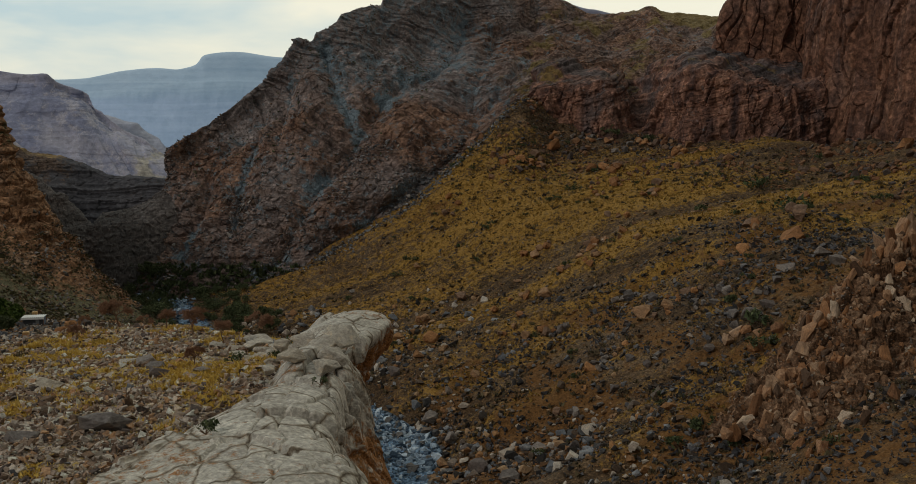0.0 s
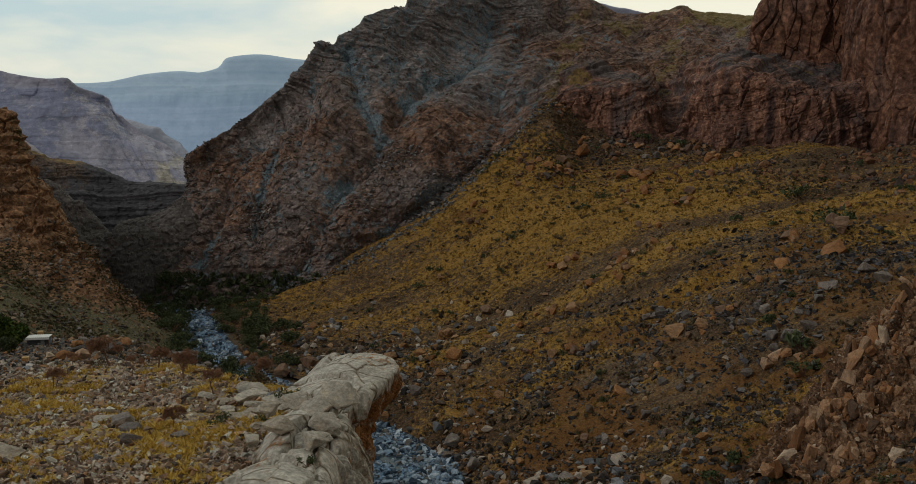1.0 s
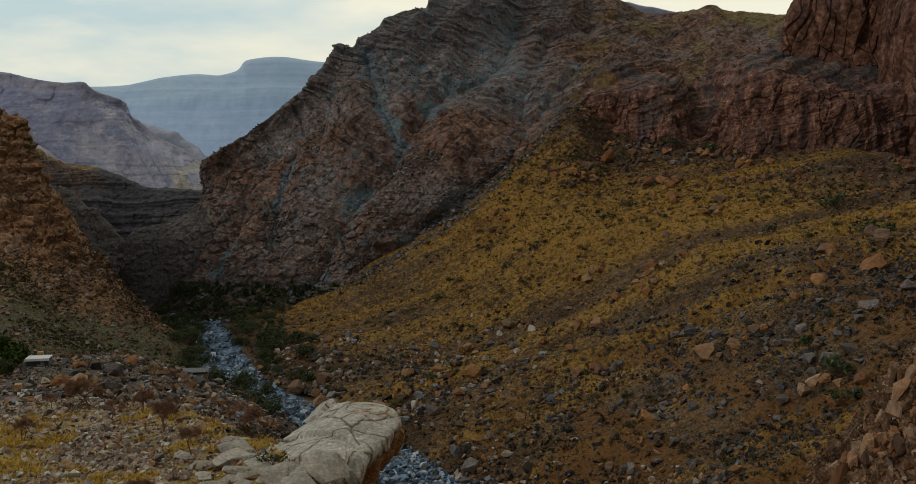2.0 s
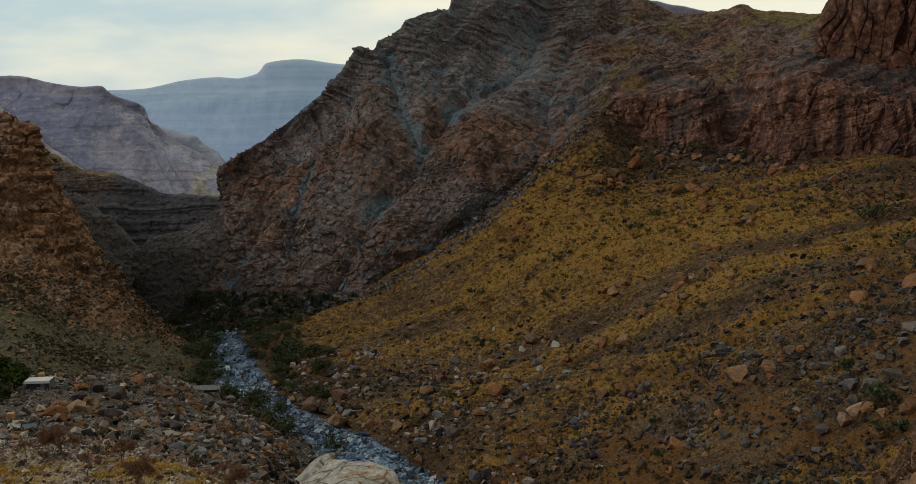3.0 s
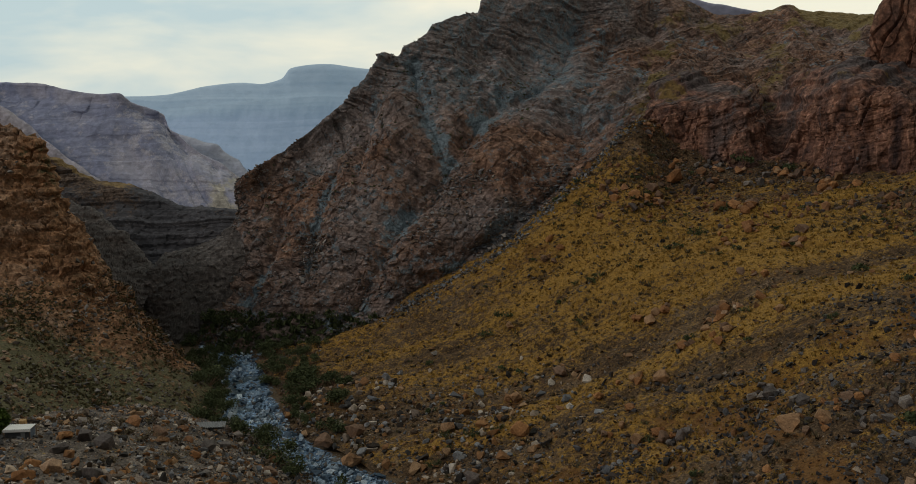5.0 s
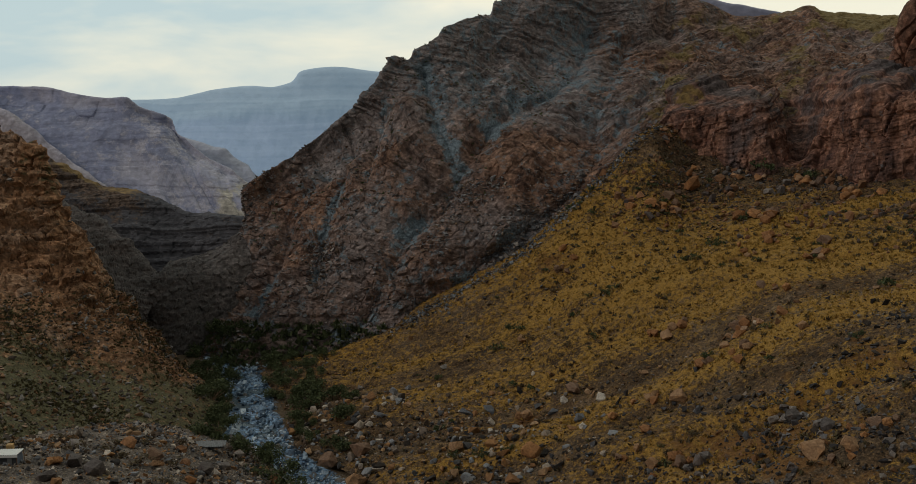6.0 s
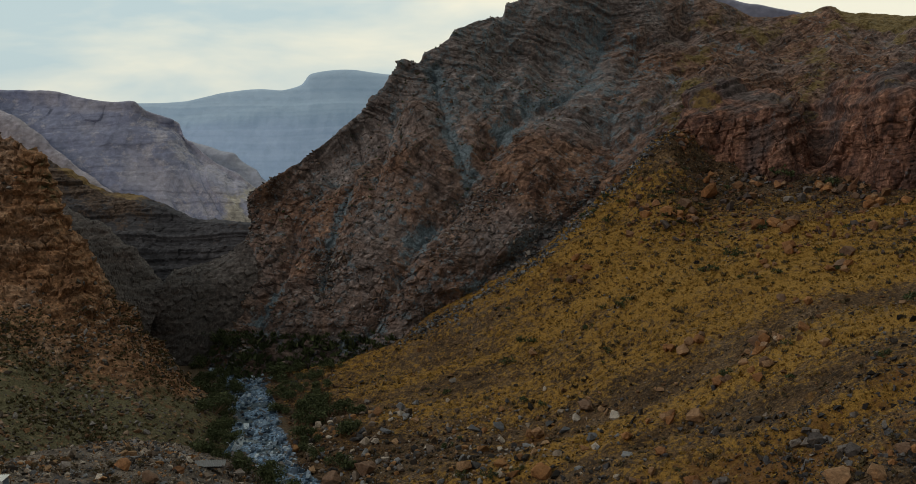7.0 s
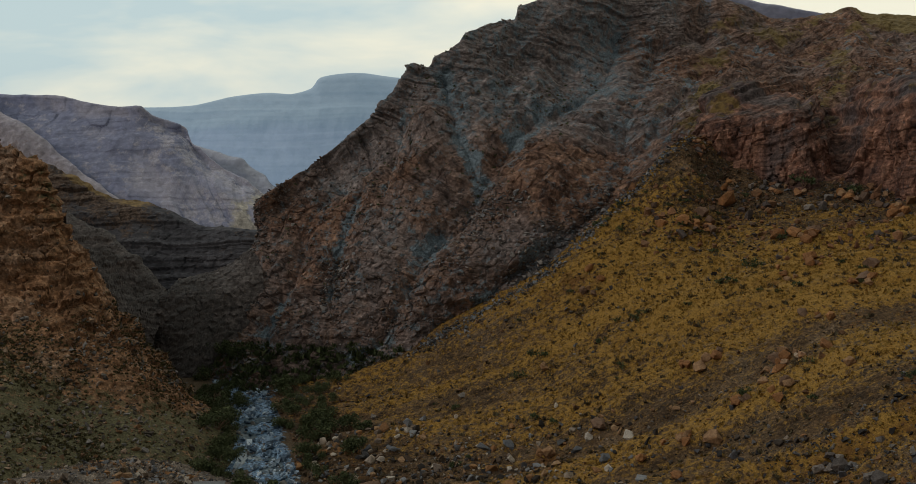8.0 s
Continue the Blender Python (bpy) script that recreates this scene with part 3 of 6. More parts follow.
TE_MID = [(-45, -80, 63), (-45, 60, 62), (-42, 90, 61), (-42, 112, 59.5), (-44, 140, 56.5), (-55, 165, 53), (-70, 200, 43), (-82, 240, 33), (-88, 288, 23), (-106, 358, 6)]
TE_LEFT = [(-110, -80, 62), (-108, 60, 59), (-104, 90, 57), (-104, 112, 54), (-104, 140, 50), (-104, 165, 46), (-112, 200, 40), (-116, 240, 35), (-118, 288, 27), (-122, 358, 10)]
TE_FAR = [(-300, -80, 75), (-280, 60, 70), (-260, 90, 70), (-240, 112, 63), (-230, 140, 56), (-210, 165, 50), (-200, 200, 44), (-190, 240, 31), (-180, 288, 20), (-180, 358, 8)]

LE_INNER = [(-30, -20, 62), (-27, 68, 62.2), (-25, 79, 62.2), (-23, 88, 61.8), (-18.8, 97, 61.4), (-18.5, 105.5, 60.8), (-19, 112.5, 60.2), (-19.5, 118, 59.8), (-20.5, 124, 59.2), (-22, 130, 58.6), (-21.5, 136, 58.2), (-20, 142.5, 57.8), (-22, 150, 55)]
LE_TOP = [(-16, -20, 64), (-16, 68, 64), (-16.8, 79, 64), (-17, 88, 63.8), (-15.5, 97, 63.4), (-15, 105.5, 62.8), (-15, 112.5, 62.3), (-14.5, 118, 62), (-15, 124, 61.2), (-15, 130, 61.2), (-14.5, 136, 61), (-15, 142.5, 60.4), (-19, 150, 58)]
LE_LIP = [(-7.7, -20, 63), (-8, 68, 62.8), (-10, 79, 62.6), (-11.4, 88, 62.6), (-11.9, 97, 62.4), (-11.6, 105.5, 61.8), (-11.7, 112.5, 61.3), (-12, 118, 61), (-11, 124, 60.8), (-9.8, 130, 60.6), (-9, 136, 60.4), (-10.5, 142.5, 59.8), (-16, 150, 57)]
LE_UNDER = [(-6, -20, 57), (-6, 68, 57), (-8.4, 79, 57), (-9.8, 88, 57), (-10.2, 97, 57), (-10.2, 105.5, 56.5), (-10.6, 112.5, 56), (-11.6, 118, 56.5), (-12.2, 124, 56.8), (-11.4, 130, 57), (-10.2, 136, 57.2), (-12, 142.5, 56), (-18, 150, 54)]
LE_FACE = [(-2, -20, 42), (-3, 68, 42), (-5, 79, 42), (-6, 88, 42), (-6, 97, 42), (-6.5, 105.5, 42), (-8, 112.5, 42), (-9.5, 118, 43), (-12, 124, 44), (-13.2, 130, 45), (-13.6, 136, 45), (-16, 142.5, 44), (-22, 150, 42)]
LE_FOOT = [(12, -20, -9), (6, 68, -9), (4, 79, -9), (2, 88, -9), (1, 97, -9), (0, 105.5, -9), (-1, 112.5, -9), (-3, 118, -9), (-5, 124, -9), (-6, 130, -9), (-8, 136, -9), (-12, 142.5, -8), (-22, 150, -6)]

OC_LEFT = [(104, 266, 42), (92, 256, 38), (80, 246, 32), (68, 240, 24), (58, 232, 17), (48, 222, 12)]
OC_CREST = [(114, 250, 59), (102, 241, 56), (91, 234, 48), (81, 228, 37), (70, 221, 27), (60, 213, 19)]
OC_RIGHT = [(150, 232, 52), (128, 222, 44), (112, 212, 36), (98, 202, 27), (84, 194, 20), (70, 190, 15)]

STREAM = [(-150, 470, 5), (-122, 440, 3), (-108, 405, 1.5), (-91, 366, 0), (-68, 338, -2), (-44, 318, -3), (-19, 284, -5), (-15, 250, -6), (-5, 212, -7), (6, 180, -7), (16, 120, -8), (30, 40, -9), (46, -80, -10)]


def cells3(p, size, seed=0):
    """Distances to the two nearest of jittered centres, in cells; a random number for the nearest, and a random tilt
    times the way from it, which makes each cell a facet of its own."""
    q = p / np.asarray(size, float)
    base = np.floor(q).astype(np.int64)
    f1, f2, rid, tilt = np.full(len(p), 9.0), np.full(len(p), 9.0), np.zeros(len(p)), np.zeros(len(p))
    for a in (-1, 0, 1):
        for b in (-1, 0, 1):
            for c in (-1, 0, 1):
                i, j, k = base[:, 0] + a, base[:, 1] + b, base[:, 2] + c
                h = [hash3(i, j, k, seed + m) for m in range(3)]
                dx, dy, dz = q[:, 0] - i - h[0], q[:, 1] - j - h[1], q[:, 2] - k - h[2]
                d = np.sqrt(dx * dx + dy * dy + dz * dz)
                near = d < f1
                f2 = np.where(near, f1, np.minimum(f2, d))
                rid = np.where(near, hash3(i, j, k, seed + 3), rid)
                lean = (hash3(i, j, k, seed + 4) - 0.5) * dx + (hash3(i, j, k, seed + 6) - 0.5) * dy + (hash3(i, j, k, seed + 7) - 0.5) * dz
                tilt = np.where(near, lean, tilt)
                f1 = np.where(near, d, f1)
    return f1, f2, rid, tilt


def level(a):
    return a - a.mean()


def jointed(p, size, seed, crack=0.14, deep=0.45, facet=1.8):
    """Rock blocks, each standing out and facing its own way, with open joints between."""
    f1, f2, rid, tilt = cells3(p, size, seed)
    joint = np.clip((f2 - f1) / crack, 0, 1)
    joint = joint * (2 - joint)
    return (rid - 0.5 + facet * tilt) * joint - deep * (1 - joint)


# gullies of the mountain as (x, z) down each of them, and how wide and deep they are
GULLIES = [([(4, 131), (1, 115), (-6, 108), (-12, 102), (-19, 95), (-28, 92), (-38, 84), (-45, 73), (-51, 61), (-64, 52), (-69, 41), (-75, 25), (-85, 16)], 3.0, 8.5), ([(-65, 114), (-61, 102), (-57, 90), (-50, 80), (-45, 73)], 2.2, 6), ([(-106, 67), (-112, 57), (-115, 48), (-116, 35), (-122, 24), (-118, 16), (-115, 9)], 1.8, 4), ([(22, 122), (9, 99), (7, 79), (2, 65), (-7, 56), (-20, 47), (-38, 32), (-54, 21)], 3.4, 7), ([(-94, 77), (-95, 62), (-98, 49), (-100, 33)], 1.4, 3.5), ([(68, 125), (38, 110), (20, 93), (13, 82)], 1.8, 5), ([(-79, 97), (-83, 82), (-84, 65)], 1.4, 4.5)]


def way_off(p, q):
    """How far each point lies from the line q, both as x and z."""
    best = np.full(len(p), 1e9)
    for a, b in zip(np.array(q[:-1], float), np.array(q[1:], float)):
        ab = b - a
        f = np.clip(((p - a) @ ab) / (ab @ ab), 0, 1)
        best = np.minimum(best, np.hypot(*(p - a - f[:, None] * ab).T))
    return best


def beds_of(p):
    """Height in the folded beds: they dip from the peak towards a trough and rise again beyond it, and lie level low down."""
    steep = np.clip((p[:, 2] - 45) / 50 + np.clip((p[:, 0] - 10) / 40, 0, 1), 0.1, 1)
    return p[:, 2] - 0.34 * steep * np.sqrt((p[:, 0] - 16) ** 2 + 900) + 3.5 * fbm(p, 60, 3, seed=9) + 1.3 * fbm(p, 15, 3, seed=66)


# how far the crest's teeth stand over its line: x and metres
TEETH = [(-140, 0), (-90, 0), (-84, 0.5), (-81, 5), (-78, 3), (-74.5, -1.5), (-73, -2), (-70.5, 0.8), (-65, -2.4), (-61, -1.2), (-59, 3), (-55, 2.6), (-51, 2.6), (-46, 1.6), (-41, -1.2), (-39.5, 5), (-33, 5), (10, 2), (48, 0), (52, 3), (60, 2), (80, -1), (112, 0), (119, 2), (126, 1.5), (129, -0.5), (260, 0)]


def toothed(g, v):
    x, dz = np.array(TEETH).T
    near = np.clip((v - 0.66) / 0.14, 0, 1) ** 1.5
    g[:, 2] += near * np.interp(g[:, 0], x, dz)


def rough_mountain(p, n, v):
    warp = p + 6 * np.stack([fbm(p, 40, 3, seed=1), fbm(p, 40, 3, seed=2), fbm(p, 40, 3, seed=3)], 1)
    bed = beds_of(p)
    flat = warp[:, [0, 2]]
    top = np.clip((v - 0.66) / 0.14, 0, 1)
    fade = 1 - 0.75 * top
    hollow, gully = 0.0, 0.0
    for q, w, deep in GULLIES:
        d = way_off(flat, q)
        hollow = np.maximum(hollow, deep * np.exp(-d / (2.4 * w)) * (0.75 + 0.5 * fbm(p, 18, 3, seed=22)))
        gully = np.maximum(gully, min(1.0, 0.4 + deep / 14) * np.exp(-((d / (1.4 * w)) ** 2)))
    across = 0.77 * warp[:, 0] - 0.63 * warp[:, 2]
    lean = np.stack([across, 0.3 * warp[:, 1], 0.22 * (0.63 * warp[:, 0] + 0.77 * warp[:, 2])], 1)
    rib = fbm(lean, 26, 4, 0.5, seed=7, ridged=True)
    worn = np.clip(0.85 + 1.1 * fbm(p, 30, 3, seed=10), 0.35, 1.4) * (1 - 0.15 * np.clip(p[:, 0] / 40, 0, 1))
    low = np.clip((p[:, 2] - 38) / 36, 0.1, 1)
    d = -hollow + (3.0 + 2.0 * low) * rib + 4.5 * fbm(p, 50, 3, 0.5, seed=4)
    d = d + worn * low * (2.4 * (ledges(bed, 7.5, 1) - 0.5) + 2.7 * (ledges(bed, 3.1, 2) - 0.5) + 1.7 * (ledges(bed, 1.5, 3) - 0.5))
    d = d + 1.2 * jointed(warp, (14, 14, 7), 3, 0.2, 0.1, 1.2) + 1.3 * np.clip((p[:, 0] - 10) / 40, 0, 1) * jointed(p, (7, 9, 4), 68, 0.16, 0.4, 1.3) + (0.7 + 0.8 * (1 - low)) * jointed(p, (4.5, 4.5, 3.0), 5, 0.14, 0.4, 1.3) + 2.0 * (1 - low) * fbm(p, 12, 4, 0.6, seed=20, ridged=True) + 0.5 * fbm(p, 6, 4, 0.6, seed=6)
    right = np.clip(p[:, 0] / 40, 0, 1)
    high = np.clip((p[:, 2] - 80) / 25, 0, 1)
    # Tone by place: greyer high on the left, browner right and about (-2, 76).
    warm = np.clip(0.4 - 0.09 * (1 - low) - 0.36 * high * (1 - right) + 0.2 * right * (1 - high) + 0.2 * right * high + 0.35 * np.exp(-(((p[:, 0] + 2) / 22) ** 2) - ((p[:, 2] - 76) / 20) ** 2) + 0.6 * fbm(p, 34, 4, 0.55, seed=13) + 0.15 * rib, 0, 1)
    grass = np.clip(right * (0.36 + 0.95 * fbm(np.stack([p[:, 0] * 0.45, p[:, 1] * 0.3, bed], 1), 12, 4, 0.6, seed=14)) + 0.6 * np.clip((p[:, 0] - 124) / 8, 0, 1) * np.clip((p[:, 2] - 130) / 5, 0, 1), 0, 1)
    cover = 0.22 * high * (1 - right) + (1 - 0.85 * np.clip((p[:, 0] + 15) / 25, 0, 1) * (1 - 0.5 * high)) * gully * (0.45 + 1.1 * fbm(p, 10, 4, seed=8)) + 0.14 + 0.05 * (1 - low) + 0.32 * fbm(p, 16, 4, seed=15)
    d = level(d) * fade * np.clip((p[:, 0] + 146) / 20, 0.3, 1)
    return d, {"cover": np.clip(cover, 0, 1), "warm": warm, "grass": grass * (gully < 0.3), "bed": bed}


def rough_band(p, n, v):
    warp = p + 3 * np.stack([fbm(p, 18, 3, seed=11), fbm(p, 18, 3, seed=12), fbm(p, 25, 3, seed=13)], 1)
    wall = np.clip((0.72 - v) * 6, 0, 1)
    bed = beds_of(p)
    pillar = fbm(warp * np.array([1, 1, 0.22]), 20, 3, seed=14, ridged=True)
    d = 3.0 * pillar * wall + 4.0 * fbm(p, 34, 3, seed=15) + 2.6 * wall * jointed(warp, (9, 9, 26), 15, 0.12, 0.2, 1.0) + 1.5 * wall * jointed(p, (3.6, 3.6, 9), 16, 0.12, 0.35, 1.3) + 0.6 * fbm(p, 4, 4, 0.6, seed=17)
    d = d + (4.0 - 2.5 * wall) * ((ledges(bed, 4.5, 12) - 0.5) + 0.6 * (ledges(bed, 1.8, 13) - 0.5)) + (1 - wall) * 0.9 * jointed(p, (9, 9, 5), 17, 0.15, 0.2, 1.0)
    red = np.clip((p[:, 0] - 26) / 12, 0, 1)
    warm = np.clip(red * (0.34 + 0.42 * wall) + 0.9 * fbm(p * np.array([1, 1, 0.5]), 13, 4, 0.6, seed=18), 0, 1)
    grass = np.clip((1 - wall) * (0.2 + 0.9 * fbm(p, 12, 4, 0.6, seed=19)), 0, 1)
    return level(d), {"cover": 0.0 * v, "warm": warm, "grass": grass, "bed": bed}


def rough_cliff(p, n, v):
    warp = p + 4 * np.stack([fbm(p, 24, 3, seed=11), fbm(p, 24, 3, seed=12), fbm(p, 30, 3, seed=13)], 1)
    pillar = fbm(warp * np.array([1, 1, 0.15]), 26, 3, 0.5, seed=18, ridged=True)
    d = 4.0 * pillar + 3.2 * jointed(warp, (13, 13, 60), 19, 0.07, 0.5, 0.8) + 1.6 * jointed(warp, (5.5, 5.5, 14), 20, 0.08, 0.35, 1.0) + 0.5 * fbm(p, 4, 4, 0.6, seed=16) + 1.4 * (ledges(p[:, 2] + 3 * fbm(p, 30, 2, seed=10), 8, 12) - 0.5)
    return level(d), None


def rough_hill(p, n, v):
    along, across = 0.995 * p[:, 0] + 0.1 * p[:, 1], 0.995 * p[:, 1] - 0.1 * p[:, 0]
    s = np.stack([along * 0.15, across, 0 * along], 1)
    swale = fbm(s, 16, 4, 0.55, seed=25)
    d = 2.4 * fbm(p, 45, 3, seed=21) + 4.0 * swale + 1.0 * fbm(p, 9, 4, 0.6, seed=22) + 0.9 * np.maximum(0, fbm(p, 3.2, 3, 0.6, seed=23))
    grass = 0.54 + 0.85 * fbm(s, 20, 5, 0.65, seed=26) + 0.55 * swale + 0.35 * fbm(p, 60, 3, seed=27)
    grass -= 0.55 * np.clip((0.2 - v) / 0.2, 0, 1) + 0.5 * np.clip((v - 0.76) / 0.2, 0, 1) * np.clip((p[:, 0] - 16) / 24, 0, 1)
    grass -= 0.14 * np.clip((340 - p[:, 1] + 0.3 * p[:, 0]) / 90, 0, 1) + 0.3 * np.clip((235 - p[:, 1]) / 20, 0, 1)
    near = np.clip((355 - p[:, 1] + 0.35 * p[:, 0]) / 80, 0, 1)
    rust = 0.5 * near + 0.16 + 0.75 * fbm(p, 17, 4, 0.6, seed=28)
    return level(d), {"cover": np.clip(grass, 0, 1), "grass": np.clip(rust, 0, 1)}


def rough_left(p, n, v):
    bed = p[:, 2] + 0.15 * p[:, 0] + 3 * fbm(p, 40, 3, seed=31)
    high = np.clip((v - 0.14) * 4, 0.12, 1)
    d = high * (2.4 * (ledges(bed, 5.0, 31) - 0.5) + 1.2 * (ledges(bed, 2.1, 30) - 0.5) + 2.6 * jointed(p, (7, 7, 4.5), 32, 0.16, 0.3, 1.2) + 1.3 * jointed(p, (3, 3, 2.4), 35, 0.16, 0.3, 1.2)) + 2.4 * fbm(p, 24, 5, 0.6, seed=33)
    scrub = 0.95 - 0.85 * np.clip((v - 0.19 + 0.0006 * (p[:, 0] + 140)) / 0.09, 0, 1) + 0.45 * fbm(p, 24, 4, seed=34)
    return level(d), np.clip(scrub, 0, 1)


def rough_dark(p, n, v):
    bed = p[:, 2] + 2 * fbm(p, 50, 3, seed=41)
    d = 2.8 * (ledges(bed, 6.5, 41) - 0.5) + 2.2 * (ledges(bed, 2.2, 42) - 0.5) + 0.8 * (ledges(bed, 1.1, 45) - 0.5) + 4.5 * fbm(p, 40, 3, seed=43) + 0.6 * jointed(p, (5, 5, 3), 44)
    top = np.clip((v - 0.42) * 10, 0, 1)
    west = np.clip((-185 - p[:, 0]) / 20, 0, 1)
    top = top * west
    return level(d), {"cover": np.clip(0.75 * west * np.clip((v - 0.3) * 8, 0, 1) + 0.2 * fbm(p, 30, 4, seed=46), 0, 1), "grass": top * np.clip(0.75 + 0.6 * fbm(p, 12, 3, seed=47), 0, 1)}


def rough_talus(p, n, v):
    bed = p[:, 2] + 2 * fbm(p, 50, 3, seed=41)
    d = 2.0 * fbm(p, 22, 4, 0.55, seed=48) + 1.6 * np.clip((v - 0.45) * 6, 0, 1) * (ledges(bed, 3, 49) - 0.5) + 0.7 * jointed(p, (3, 3, 2), 40)
    return level(d), {"cover": np.clip(0.3 + 0.8 * fbm(p, 18, 4, seed=37), 0, 1)}


def rough_mesa(p, n, v):
    bed = p[:, 2] + 4 * fbm(p, 60, 3, seed=51)
    east = np.clip((p[:, 0] + 204) / 16, 0, 1)
    slope = np.clip((0.52 - v) * 6, 0, 1)
    fold = p[:, 0] + 0.85 * p[:, 2] + 0.004 * (p[:, 2] - 60) ** 2 + 3 * fbm(p, 30, 3, seed=54)
    down = np.stack([p[:, 0] + 0.5 * p[:, 2], p[:, 1], 0.3 * p[:, 2]], 1)
    rib = fbm(down, 22, 4, 0.45, seed=52, ridged=True)
    d = 2.2 * rib * (0.3 + 0.7 * slope) * (1 - 0.6 * east) + (1 - slope) * (2.2 * (ledges(bed, 5, 53) - 0.5) + 1.0 * jointed(p, (8, 8, 9), 57, 0.12, 0.2, 1.0)) + 0.6 * (ledges(bed, 2.2, 50) - 0.5) + 0.7 * fbm(p, 10, 4, 0.55, seed=55)
    d = d + east * (2.6 * (ledges(fold, 7, 56) - 0.5) + 1.2 * (ledges(fold, 2.8, 58) - 0.5))
    # Shaded slopes painted as darker blue tones; the eastern bands are beds.
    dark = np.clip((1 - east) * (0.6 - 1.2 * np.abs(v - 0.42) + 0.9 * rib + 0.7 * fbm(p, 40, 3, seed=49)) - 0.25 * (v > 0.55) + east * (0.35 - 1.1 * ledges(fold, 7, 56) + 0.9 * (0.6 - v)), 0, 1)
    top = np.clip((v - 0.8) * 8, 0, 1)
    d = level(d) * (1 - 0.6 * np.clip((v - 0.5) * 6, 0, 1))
    # The dark band at v 0.53 paints the shadow under the plateau's edge.
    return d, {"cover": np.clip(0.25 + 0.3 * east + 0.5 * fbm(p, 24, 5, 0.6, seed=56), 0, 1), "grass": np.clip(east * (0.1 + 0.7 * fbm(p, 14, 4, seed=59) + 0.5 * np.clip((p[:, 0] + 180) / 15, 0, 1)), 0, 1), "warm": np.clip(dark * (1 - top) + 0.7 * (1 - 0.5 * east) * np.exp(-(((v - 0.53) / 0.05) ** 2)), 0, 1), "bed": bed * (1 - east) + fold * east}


def rough_spur(p, n, v):
    d = 1.6 * fbm(p, 22, 4, 0.5, seed=45, ridged=True) + 0.8 * fbm(p, 7, 4, 0.6, seed=44)
    return level(d), np.clip(0.75 * np.clip((0.3 - v) * 5 + 0.3, 0, 1) + 0.35 * fbm(p, 16, 4, seed=46), 0, 1)


def rough_far(p, n, v):
    bed = p[:, 2] + 4 * fbm(p, 80, 3, seed=57)
    low = np.clip((0.58 - v) * 6, 0, 1)
    buttress = fbm(p * np.array([1, 1, 0.25]), 16, 3, 0.5, seed=61, ridged=True)
    wall = np.exp(-(((v - 0.5) / 0.09) ** 2))
    d = 0.8 * fbm(p, 30, 5, 0.6, seed=58) + 0.9 * (ledges(bed, 7, 59) - 0.5) + 0.4 * (ledges(bed, 3, 60) - 0.5) + 1.6 * wall * buttress + 0.7 * low * fbm(p, 40, 3, seed=62, ridged=True)
    # Haze painted in two tints: violet low down, paler teal above.
    return level(d) * (1 - 0.8 * np.clip((v - 0.7) * 10, 0, 1)), {"bed": bed, "warm": np.clip(0.75 * low + 0.3 * fbm(p, 40, 3, seed=63), 0, 1)}


def rough_haze(p, n, v):
    return level(1.8 * fbm(p, 20, 4, 0.55, seed=64, ridged=True) + 0.8 * (ledges(p[:, 2] + 2 * fbm(p, 30, 3, seed=65), 3.5, 66) - 0.5)) * (1 - 0.6 * v), None


def rough_terrace(p, n, v):
    d = 1.2 * fbm(p, 20, 4, seed=61) + 0.7 * fbm(p, 4, 4, 0.6, seed=62)
    grass = 0.44 + 0.8 * fbm(p, 11, 4, 0.6, seed=63) - 0.6 * np.clip((p[:, 1] - 165) / 25, 0, 1)
    return level(d), {"cover": np.clip(grass, 0, 1), "warm": np.clip((p[:, 1] - 150) / 30, 0, 0.85)}


def pillows(p, size, seed, crack=0.08, deep=0.5, swell=0.8):
    """Worn slabs: each a low dome at its own height and lean, with narrow open joints between."""
    f1, f2, rid, tilt = cells3(p, size, seed)
    joint = np.clip((f2 - f1) / crack, 0, 1)
    joint = joint * (2 - joint)
    return (rid - 0.5 + 0.7 * tilt - swell * f1**2) * joint - deep * (1 - joint)


